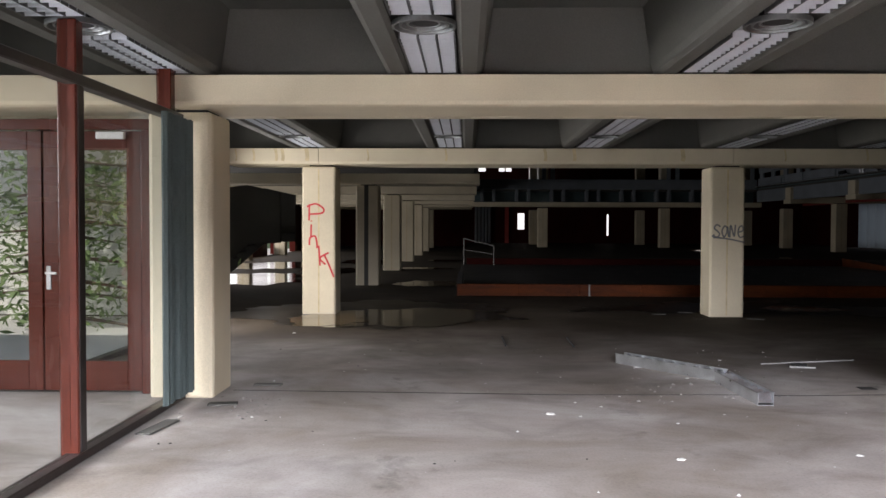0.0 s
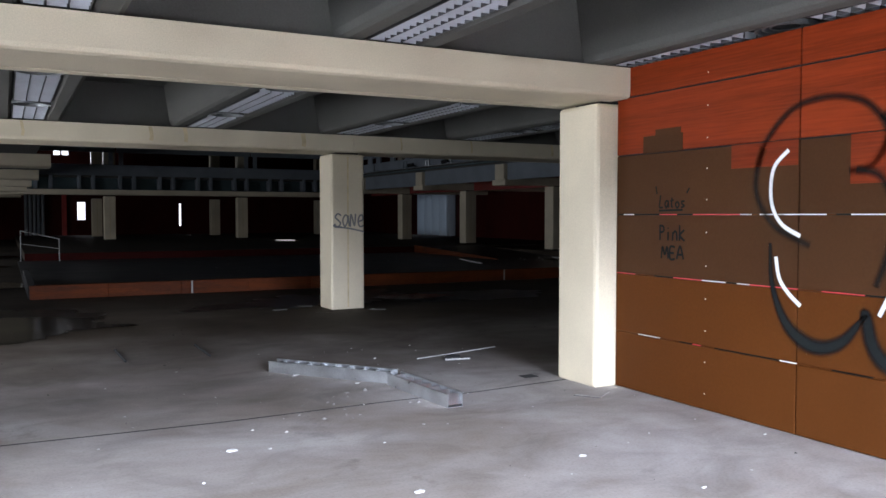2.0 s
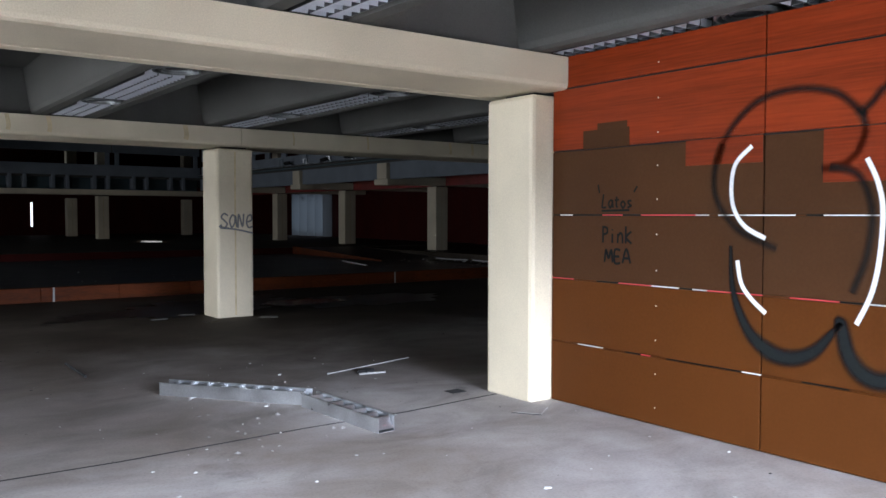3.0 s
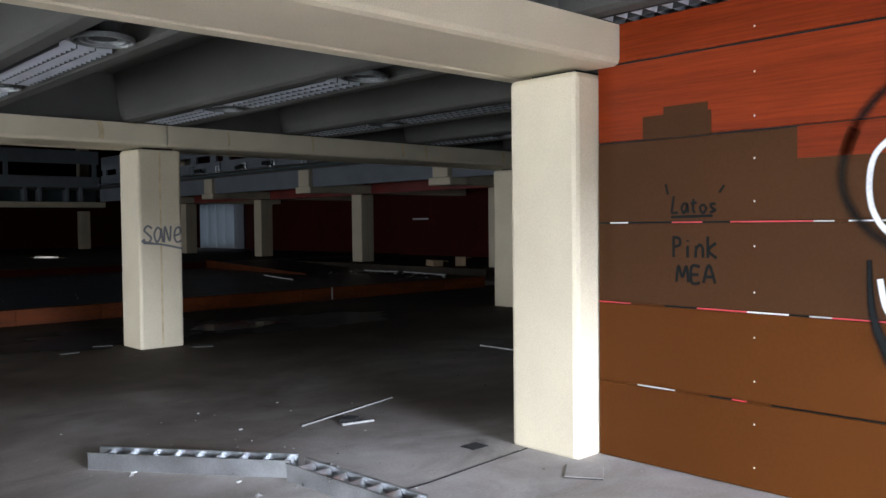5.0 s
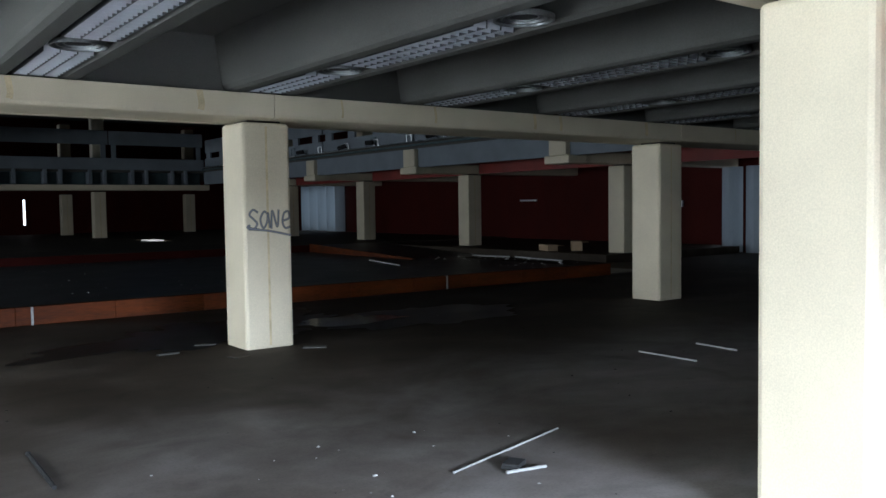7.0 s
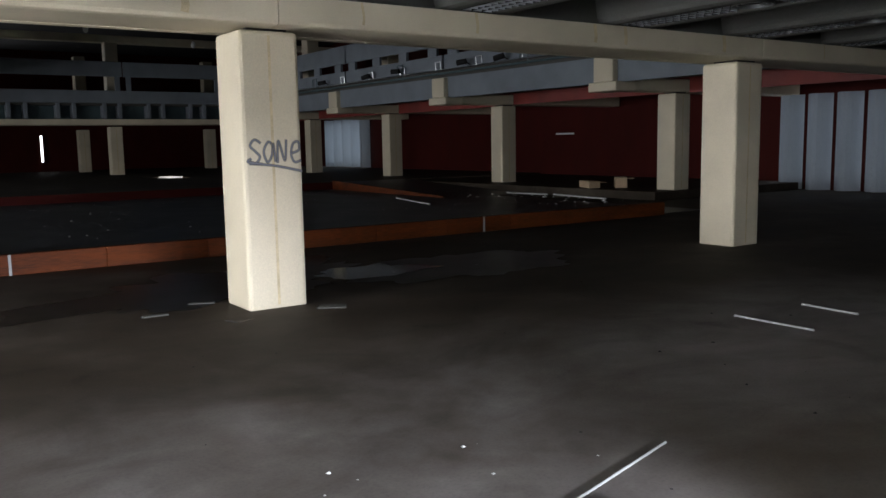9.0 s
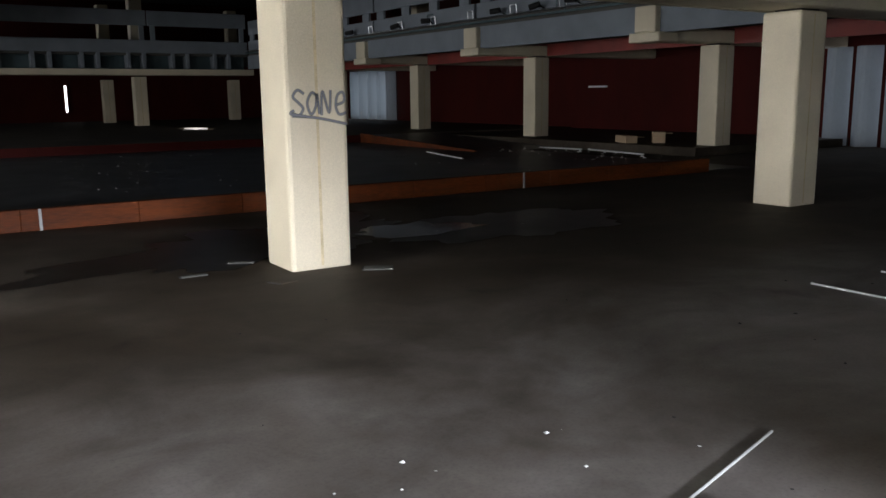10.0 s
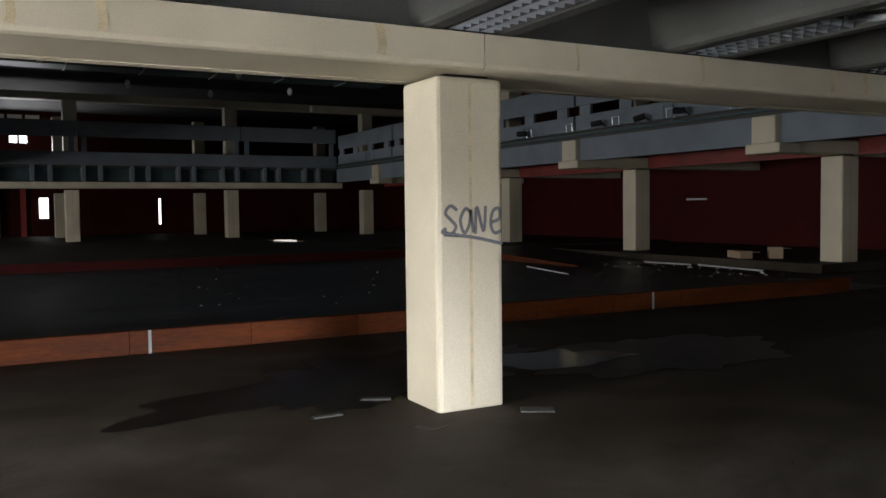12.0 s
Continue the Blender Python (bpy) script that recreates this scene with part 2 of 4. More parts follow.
# ---- builders ----
def box_into(bm, x0, x1, y0, y1, z0, z1, bevel=0.0, seg=1):
    made = bmesh.ops.create_cube(bm, size=1.0, matrix=Matrix.LocRotScale(((x0 + x1) / 2, (y0 + y1) / 2, (z0 + z1) / 2), None, (x1 - x0, y1 - y0, z1 - z0)))
    if bevel:
        edges = {e for v in made["verts"] for e in v.link_edges}
        bmesh.ops.bevel(bm, geom=list(edges), offset=bevel, segments=seg, affect="EDGES", profile=0.5)


def box(x0, x1, y0, y1, z0, z1, bevel=0.0, seg=1):
    bm = bmesh.new()
    box_into(bm, x0, x1, y0, y1, z0, z1, bevel, seg)
    return bm


def part(name, bm, mat, parent=None, label=""):
    me = bpy.data.meshes.new(name)
    bm.to_mesh(me)
    bm.free()
    me.materials.append(mat)
    ob = new(name, me)
    if parent:
        ob.parent = parent
    if label:
        ob["label"] = label
    return ob


def thing(name, label, category, place=(0, 0, 0), group=""):
    ob = tagged(new(name), label, category, group)
    ob.matrix_basis = Matrix.Translation(place)
    return ob


def structure(name, bm, mat, label, category):
    return tagged(part(name, bm, mat), label, category, kind="structure")


def prism(profile, axis, a, b):
    """A profile drawn across one axis and drawn out along it."""
    bm = bmesh.new()
    ends = []
    for s in (a, b):
        ends.append([bm.verts.new((s, u, v) if axis == "x" else (u, s, v) if axis == "y" else (u, v, s)) for u, v in profile])
    n = len(profile)
    bm.faces.new(ends[0])
    bm.faces.new(list(reversed(ends[1])))
    for i in range(n):
        bm.faces.new((ends[0][i], ends[1][i], ends[1][(i + 1) % n], ends[0][(i + 1) % n]))
    bmesh.ops.recalc_face_normals(bm, faces=bm.faces)
    return bm


def tube(points, r, sides=8):
    """A pipe through points."""
    bm = bmesh.new()
    for a, b in zip(points, points[1:]):
        a, b = Vector(a), Vector(b)
        d = b - a
        m = Matrix.Translation((a + b) / 2) @ d.to_track_quat("Z", "Y").to_matrix().to_4x4()
        bmesh.ops.create_cone(bm, cap_ends=True, segments=sides, radius1=r, radius2=r, depth=d.length + r * 0.6, matrix=m)
    return bm


def smooth(pts, n=8):
    """A smooth line through points of the plane."""
    out = []
    P = [pts[0], *pts, pts[-1]]
    for i in range(1, len(P) - 2):
        for k in range(n):
            t = k / n
            out.append(tuple(0.5 * (2 * P[i][j] + (P[i + 1][j] - P[i - 1][j]) * t + (2 * P[i - 1][j] - 5 * P[i][j] + 4 * P[i + 1][j] - P[i + 2][j]) * t * t + (3 * P[i][j] - P[i - 1][j] - 3 * P[i + 1][j] + P[i + 2][j]) * t ** 3) for j in range(2)))
    return out + [pts[-1]]


def strokes(lines, width, place, bend=True, taper=None):
    """Painted strokes: flat ribbons, thinning to both edges; place(u, v, h) gives the spot on the surface, h off it."""
    bm = bmesh.new()
    cover = bm.verts.layers.float.new("cover")
    for li, line in enumerate(lines):
        pts = smooth(line) if bend and len(line) > 2 else list(line)
        rows = []
        for i, (u, v) in enumerate(pts):
            a, b = pts[max(0, i - 1)], pts[min(len(pts) - 1, i + 1)]
            du, dv = b[0] - a[0], b[1] - a[1]
            l = math.hypot(du, dv) or 1
            w = width / 2
            if taper:
                w *= taper(i / max(1, len(pts) - 1))
            row = []
            for k in (-1, 0, 1):
                vert = bm.verts.new(place(u - k * dv / l * w, v + k * du / l * w, 0.002 + li * 0.0004))
                vert[cover] = 1.0 - abs(k)
                row.append(vert)
            rows.append(row)
        for p, q in zip(rows, rows[1:]):
            for k in (0, 1):
                bm.faces.new((p[k], p[k + 1], q[k + 1], q[k]))
    return bm


def blob(cx, cy, rx, ry, z, seed, rough=0.3, n=64, turn=0.0):
    """A flat patch with an uneven outline."""
    bm = bmesh.new()
    ring = []
    for i in range(n):
        a = 2 * math.pi * i / n
        k = 1 + rough * noise.noise((2.2 * math.cos(a) + seed, 2.2 * math.sin(a), seed * 3.1)) + rough * 0.5 * noise.noise((6 * math.cos(a), 6 * math.sin(a) + seed, 1.7))
        u, v = rx * k * math.cos(a), ry * k * math.sin(a)
        ring.append(bm.verts.new((cx + u * math.cos(turn) - v * math.sin(turn), cy + u * math.sin(turn) + v * math.cos(turn), z)))
    bm.faces.new(ring)
    return bm


# ---- plan ----
GRID = 6.45
COLX = [-8.595, -2.145, 4.305, 10.875, 17.425]       # column lines across
ROWY = [7.29 + GRID * k for k in range(0, 8)]        # column lines ahead
TOP, SOFFIT, BEAMTOP, SLAB = 2.36, 2.385, 2.63, 3.2
HALF = 0.27
WALLX = 4.2                                          # face of the veneer wall
PLAT = 0.24                                          # far platform
FARY = 30.4

# floor and shell
structure("floor_terrace", box(-9, -3.7, 7.4, 13.2, -0.3, -0.02), PALEFACADE, "pale paved entrance court", "floor")
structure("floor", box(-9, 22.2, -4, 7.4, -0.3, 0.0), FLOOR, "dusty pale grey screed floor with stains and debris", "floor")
structure("floor_middle", box(-3.7, 22.2, 7.4, 13.2, -0.3, 0.0), FLOOR, "stained screed floor, pale grey turning dark brown", "floor")
structure("floor_hall", box(-9, 22.2, 13.2, 56, -0.3, 0.0), BROWNFLOOR, "dark brown screed floor", "floor")
structure("ground", box(-900, 900, -900, 900, -0.6, -0.32), GRASS, "green lawn outside the glazing", "ground")
structure("pavement", box(-14, -9.0, -8, 50, -0.32, -0.02), PALEFACADE, "pale paved terrace outside", "pavement")
structure("floor_vinyl", box(0.0, 15.0, 17.35, FARY, 0.0, 0.012), VINYL, "dark blue-grey vinyl floor strewn with bits", "floor")
structure("floor_platform", box(0.2, 22.2, FARY, 56, 0.0, PLAT, 0.01), BROWNFLOOR, "raised grey screed floor below the gallery", "floor")
structure("floor_platform_east", box(16.3, 22.2, 19.75, FARY - 0.03, 0.0, PLAT - 0.04, 0.01), BROWNFLOOR, "raised grey floor strewn with rubble below the gallery", "floor")
structure("wall_platform_riser", box(0.2, 14.0, FARY - 0.02, FARY - 0.002, 0.0, PLAT - 0.004), REDWALL, "dark red riser of the raised floor", "riser")
structure("wall_east", box(22.2, 22.5, -4, 56, -0.3, 7), REDWALL, "dark red panelled wall", "wall")
structure("wall_north", box(-9, 22.2, 56, 56.3, -0.3, 7), REDWALL, "dark red panelled wall behind the gallery", "wall")
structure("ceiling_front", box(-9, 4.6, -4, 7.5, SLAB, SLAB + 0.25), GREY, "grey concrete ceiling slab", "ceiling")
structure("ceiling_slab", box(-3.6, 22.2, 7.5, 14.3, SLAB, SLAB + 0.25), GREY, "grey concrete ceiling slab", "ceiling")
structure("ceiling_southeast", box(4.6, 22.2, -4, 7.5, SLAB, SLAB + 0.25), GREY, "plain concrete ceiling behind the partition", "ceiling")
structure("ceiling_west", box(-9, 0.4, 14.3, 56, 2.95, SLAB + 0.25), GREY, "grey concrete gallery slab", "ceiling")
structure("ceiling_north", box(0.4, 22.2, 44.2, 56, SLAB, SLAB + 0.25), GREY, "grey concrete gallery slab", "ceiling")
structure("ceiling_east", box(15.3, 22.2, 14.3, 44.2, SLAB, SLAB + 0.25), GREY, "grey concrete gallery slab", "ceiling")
# roof in four pieces round an added hole that throws the sun patch
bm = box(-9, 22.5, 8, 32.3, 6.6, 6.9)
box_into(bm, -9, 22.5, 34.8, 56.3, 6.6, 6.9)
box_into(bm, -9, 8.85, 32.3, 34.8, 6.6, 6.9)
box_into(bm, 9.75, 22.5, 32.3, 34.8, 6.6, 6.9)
structure("roof", bm, SOOT, "dark roof over the hall with an added hole for a sun patch", "roof")
structure("wall_upper_south", box(-9, 22.2, 14.0, 14.25, SLAB + 0.25, 6.6), GREY, "grey concrete wall over the hall's front", "wall")
structure("wall_upper_west", box(-9.3, -9, 14.0, 56, SLAB + 0.25, 6.6), REDWALL, "dark red upper wall", "wall")

# front glazing behind the walker
structure("wall_south", box(-9, 4.5, -4.2, -4.0, 2.6, SLAB), GREY, "concrete lintel over the front glazing", "wall")
structure("wall_south_sill", box(-9, 4.5, -4.2, -4.0, -0.3, 0.25), GREY, "concrete sill below the front glazing", "wall")
for i in range(8):
    x = -8.9 + i * 1.85
    structure("window_mullion_%d" % (i + 1), box(x, x + 0.08, -4.16, -4.02, 0.25, 2.6, 0.008), REDFRAME, "red-brown wooden window mullion", "mullion")
structure("wall_west_front", box(-9.3, -9, -4, -0.5, -0.3, 7), GREY, "grey concrete wall", "wall")
structure("wall_southeast", box(4.5, 22.2, -4.2, -4.0, -0.3, 3.4), GREY, "plain grey wall closing the hall", "wall")
structure("wall_west_band", box(-9.3, -9, 14, 56, 2.5, SLAB + 0.25), GREY, "grey concrete band over the side windows", "wall")
for i in range(10):
    y = 14.0 + i * 4.4
    structure("wall_west_pier_%d" % (i + 1), box(-9.3, -9, y, y + (2.6 if i in (0, 2, 5, 7, 8, 9) else 0.4), -0.3, 2.5), REDWALL, "dark red pier between side windows", "wall")


# columns
def column(x, y, grooved, label, z0=0.0, top=TOP, group="columns"):
    t = thing("column", label, "column", (x, y, z0), group)
    h = top - z0
    bm = box(-HALF, HALF, -HALF, HALF, -0.02, h, 0.035, 2)
    part("shaft", bm, CREAM, t)
    drift = [(0.006 * noise.noise((x, y, q)), 0.03 + q * (h - 0.07)) for q in (0, 0.2, 0.4, 0.6, 0.8, 1.0)]
    part("seam", box(-0.004, 0.004, -HALF - 0.0012, -HALF + 0.01, 0.02, h - 0.04), CREAM, t)
    part("rust_streak", strokes([drift], 0.026, lambda u, v, k: (u, -HALF - k, v)), RUST, t, "rust stain running down the seam")
    if grooved:
        part("downpipe_groove", box(-0.07, 0.03, -HALF - 0.004, -HALF + 0.02, 0.0, h), GREY, t, "dark grey recess")
    part("bearing_pad", box(-0.16, 0.2, -0.19, 0.17, h, h + 0.028), SOOT, t, "black bearing pad")
    return t


COLS = {}
for i, x in enumerate(COLX):
    for j, y in enumerate(ROWY):
        inside = 0.4 < x < 15 and 14.5 < y < 44
        if inside or (j == 0 and i in (0, 3, 4)):
            continue
        east = x > 17 and 14.5 < y < 44
        z0 = PLAT if (y > FARY and x > 0.2) else PLAT - 0.04 if east else 0.0
        label = "cream painted concrete column with a rust stained seam"
        if (i, j) == (1, 1):
            label = "cream painted concrete column with red sprayed writing"
        if (i, j) == (2, 1):
            label = "cream painted concrete column with grey marker writing"
        COLS[i, j] = column(x - (0.045 if (i, j) == (2, 0) else 0), y, (i, j) == (1, 2), label, z0, 2.46 if east else TOP)


def beam_profile(y):
    return [(y - 0.44, BEAMTOP), (y - 0.44, SOFFIT + 0.04), (y - 0.43, SOFFIT + 0.012), (y - 0.40, SOFFIT), (y + 0.24, SOFFIT), (y + 0.245, SOFFIT + 0.03),
            (y + 0.285, SOFFIT + 0.03), (y + 0.29, SOFFIT), (y + 0.40, SOFFIT), (y + 0.43, SOFFIT + 0.03), (y + 0.43, BEAMTOP)]


def beam_x(x0, x1, y, label):
    t = thing("beam", label, "beam", group="cream beams")
    part("beam_body", prism(beam_profile(y), "x", x0, x1), CREAM, t)
    part("groove_strip", box(x0 + 0.01, x1 - 0.01, y + 0.248, y + 0.282, SOFFIT + 0.012, SOFFIT + 0.028), REDWALL, t, "dark red strip in the soffit groove")
    if y == ROWY[1]:
        for q in (0.12, 0.31, 0.55, 0.62, 0.88):
            u = x0 + q * (x1 - x0)
            part("rust_stain", strokes([[(u, SOFFIT + 0.05), (u + 0.01, 2.5), (u - 0.01, BEAMTOP - 0.004)]], 0.02 + 0.05 * q, lambda p, v, k: (p, y - 0.44 - k, v)), RUST, t, "rusty water stain")
    return t


beam_x(-2.17, WALLX - 0.004, ROWY[0], "cream painted concrete beam with a grooved soffit")
beam_x(-8.9, -2.19, ROWY[0], "cream painted concrete beam over the entrance doors")
for a, b in ((-3.6, COLX[1] + 0.02), (COLX[1] + 0.03, COLX[2] + 0.02), (COLX[2] + 0.03, COLX[3] + 0.02), (COLX[3] + 0.03, 22.1)):
    beam_x(a, b, ROWY[1], "cream painted concrete beam with rusty water stains")
for y in ROWY[2:]:
    beam_x(-8.9, 0.5, y, "cream painted concrete beam below the gallery")
for j, y in enumerate(ROWY[2:6]):
    t = thing("gallery_beam", "cream concrete gallery beam with a stepped corbel end", "beam", group="gallery beams")
    part("beam_body", box(15.66, 22.1, y - 0.3, y + 0.3, 2.49, 2.78, 0.03), CREAM, t)
    part("corbel_foot", box(15.02, 15.64, y - 0.43, y + 0.43, 2.47, 2.67, 0.02), CREAM, t)
    part("corbel_post", box(15.05, 15.42, y - 0.30, y + 0.30, 2.672, 3.22, 0.02), CREAM, t)
beam_x(0.2, 15.4, 44.4, "cream concrete beam edging the far gallery")
structure("wall_beam_infill", box(-8.9, WALLX, ROWY[0] - 0.25, ROWY[0] + 0.25, BEAMTOP, SLAB), GREY, "grey concrete infill over the beam", "wall")
structure("wall_beam_infill_far", box(-8.9, 22.1, ROWY[1] - 0.25, ROWY[1] + 0.25, BEAMTOP, SLAB), GREY, "grey concrete infill over the beam", "wall")


# ceiling ribs with light troughs
def rib(x, y0, y1):
    w, k = 0.40, 0.20
    leg = [(x - w - 0.07, SLAB), (x - w, BEAMTOP + 0.08), (x - w + 0.02, BEAMTOP + 0.035), (x - w + 0.06, BEAMTOP + 0.015), (x - k - 0.03, BEAMTOP + 0.015), (x - k, BEAMTOP + 0.04), (x - k, BEAMTOP + 0.2),
           (x + k, BEAMTOP + 0.2), (x + k, BEAMTOP + 0.04), (x + k + 0.03, BEAMTOP + 0.015), (x + w - 0.06, BEAMTOP + 0.015), (x + w - 0.02, BEAMTOP + 0.035), (x + w, BEAMTOP + 0.08), (x + w + 0.07, SLAB)]
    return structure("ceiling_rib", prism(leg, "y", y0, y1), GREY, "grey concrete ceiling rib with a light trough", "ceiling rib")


def luminaire(length):
    t = thing("louvre_luminaire", "three-lane metal louvre luminaire without tubes", "ceiling light", group="louvre luminaires")
    w = 0.185
    part("tray", box(-w, w, 0, length, 0.07, 0.10), LOUVRE, t)
    for s in (-w, -w / 3 - 0.004, w / 3 - 0.004, w - 0.008):
        part("lane_rail", box(s, s + 0.008, 0, length, 0.0, 0.07), RAIL, t)
    n = int(length / 0.1)
    me = None
    for lane in range(3):
        for i in range(n + 1):
            if me is None:
                bm = prism([(0.008, 0.0), (0.012, 0.0), (0.020, 0.045), (0.0, 0.045)], "x", 0.0, 0.112)
                blade = part("blade", bm, LOUVRE, t)
                me = blade.data
            else:
                blade = new("blade", me)
                blade.parent = t
            blade.location = (-w + 0.012 + lane * 2 * w / 3, i * (length - 0.03) / n, 0.0)
    return t


def ring_vent():
    t = thing("round_ceiling_vent", "round grey metal ceiling vent ring", "ceiling vent", group="ceiling vents")
    for r0, r1, z in ((0.20, 0.185, -0.01), (0.155, 0.14, 0.0), (0.11, 0.095, 0.01)):
        bm = bmesh.new()
        n = 32
        rows = [[bm.verts.new((r * math.cos(2 * math.pi * i / n), r * math.sin(2 * math.pi * i / n), h)) for i in range(n)] for r, h in ((r0, z + 0.03), (r0, z), (r1, z), (r1 - 0.01, z + 0.04))]
        for a, b in zip(rows, rows[1:]):
            for i in range(n):
                bm.faces.new((a[i], a[(i + 1) % n], b[(i + 1) % n], b[i]))
        part("vent_ring", bm, VENTGREY, t)
    bm = bmesh.new()
    bmesh.ops.create_cone(bm, cap_ends=True, segments=24, radius1=0.09, radius2=0.12, depth=0.09, matrix=Matrix.Translation((0, 0, 0.06)))
    part("vent_core", bm, SOOT, t)
    return t


SHORT, LONG, VENT = luminaire(1.25), luminaire(1.8), ring_vent()
RIBX = [-0.05 + 2.15 * k for k in range(-4, 11)]
used = set()
LZ = BEAMTOP + 0.022
for bay, (y0, y1) in enumerate(((-3.95, ROWY[0] - 0.26), (ROWY[0] + 0.26, ROWY[1] - 0.26))):
    for x in RIBX:
        if bay == 0 and x > 5 or x > 21 or bay == 1 and x < -3:
            continue
        rib(x, y0, y1)
        if x < -3 or x > 14:
            continue
        y, master, length = y1 - 0.12, SHORT, 1.25
        while y - length > y0 + 0.05 and (bay == 1 or y > 0):
            m = pose(x, y - length, LZ)
            if bay == 1 and random.random() < 0.2:
                m = pose(x, y - length, LZ - 0.03, random.uniform(0, 1.5), random.uniform(-4, 4), 0)
            if master.name in used:
                copy_thing(master, m)
            else:
                master.matrix_basis = m
                used.add(master.name)
            copy_thing(VENT, pose(x, y - length - 0.3, LZ + 0.01))
            y -= length + 0.6
            master, length = LONG, 1.8
VENT.matrix_basis = pose(-6.5, 6.0, LZ + 0.01)

# ---- veneer wall ----
wall = structure("wall_veneer", box(WALLX + 0.02, WALLX + 0.3, -4, 7.02, -0.05, 2.64), SOOT, "veneered partition with orange-red panels, brown overpaint and graffiti", "wall")
ZJ = [0.0, 0.47, 0.955, 1.44, 1.925, 2.395, 2.64]
YJ = [7.015, 5.2, 3.38, 1.56, -0.26, -2.08, -3.95]
for a, b in zip(YJ, YJ[1:]):
    for k, (z0, z1) in enumerate(zip(ZJ, ZJ[1:])):
        mat = BROWN if k < 2 else BROWN2 if k < 4 else WOOD
        y1 = a
        part("panel", box(WALLX, WALLX + 0.018, b + 0.004, y1 - 0.004, z0 + 0.006, z1 - 0.006, 0.003), mat, wall)
for a, b in zip(YJ, YJ[1:]):
    for z in ZJ[1:4]:
        y = a
        while y > b + 0.02:
            l = min(random.uniform(0.06, 0.3), y - b)
            part("joint_strip", box(WALLX + 0.004, WALLX + 0.016, y - l, y, z - 0.0035, z + 0.0035), random.choice((WHITESPRAY, PLASTER, REDSPRAY, REDSPRAY, BLACK, BROWN)), wall)
            y -= l
bm = bmesh.new()
for i in range(6):
    for z in np.arange(0.12, 2.6, 0.235):
        bmesh.ops.create_icosphere(bm, subdivisions=1, radius=0.006, matrix=Matrix.Translation((WALLX, 6.0 - i * 1.82, z + 0.03 * noise.noise((i, z, 0)))))
part("screw_heads", bm, PLASTER, wall)


def on_wall(u, v, h):
    return (WALLX - h, u, v)


def wall_paint(name, lines, width, mat, label, taper=None, lift=0.0):
    part(name, strokes(lines, width, lambda u, v, h: on_wall(u, v, h + lift), True, taper), mat, wall, label)


def on_front(x, y):
    return lambda u, v, h: (x + u, y - HALF - h, v)



# veneer left bare below the paint line, and paint carried above it
for y0, y1, z0, z1 in ((5.21, 5.77, 1.76, 1.924), (4.05, 4.83, 1.625, 1.924), (2.6, 3.3, 1.70, 1.924)):
    part("bare_veneer", box(WALLX - 0.002, WALLX + 0.006, y0, y1, z0, z1), WOOD, wall, "bare orange-red veneer above the paint")
for y0, y1, z0, z1 in ((6.25, 6.69, 1.926, 2.06), (6.27, 6.55, 2.06, 2.105), (3.4, 3.9, 1.926, 2.05)):
    part("paint_patch", box(WALLX - 0.002, WALLX + 0.006, y0, y1, z0, z1), BROWN2, wall, "dull brown paint patch")
wall_paint("sprayed_outline", [[(5.11, 1.24), (5.40, 1.37), (5.55, 1.62), (5.47, 1.92), (5.26, 2.12), (5.00, 2.17), (4.76, 2.12), (4.62, 1.99), (4.60, 1.87), (4.68, 1.74), (4.84, 1.70)],
    [(4.79, 1.71), (4.63, 1.66), (4.55, 1.47), (4.57, 1.23), (4.65, 1.01)], [(4.62, 1.99), (4.56, 2.05), (4.45, 2.15), (4.2, 2.2), (3.95, 2.05), (3.85, 1.7), (3.95, 1.2)]], 0.07, SOFTGREY, "faint black sprayed outline")
wall_paint("sprayed_outline", [[(5.42, 1.25), (5.40, 0.98), (5.30, 0.75), (5.16, 0.63), (5.01, 0.60), (4.86, 0.66), (4.74, 0.80), (4.71, 0.84), (4.66, 0.66), (4.56, 0.56), (4.42, 0.56), (4.2, 0.7), (4.1, 0.95)]],
    0.14, SOFTBLACK, "bold black sprayed outline", lift=0.002, taper=lambda q: 0.25 + min(1, 4 * q) * 0.75 * abs(math.sin(q * 2 * math.pi)) ** 0.7)
wall_paint("sprayed_highlight", [[(5.28, 1.86), (5.39, 1.76), (5.42, 1.62), (5.40, 1.48), (5.32, 1.37), (5.18, 1.30)], [(5.37, 1.16), (5.34, 1.02), (5.27, 0.93), (5.17, 0.85)],
    [(4.58, 1.75), (4.52, 1.62), (4.49, 1.47), (4.50, 1.23), (4.54, 1.02), (4.62, 0.84)]], 0.036, SOFTWHITE, "white sprayed highlight strokes", lift=0.004)


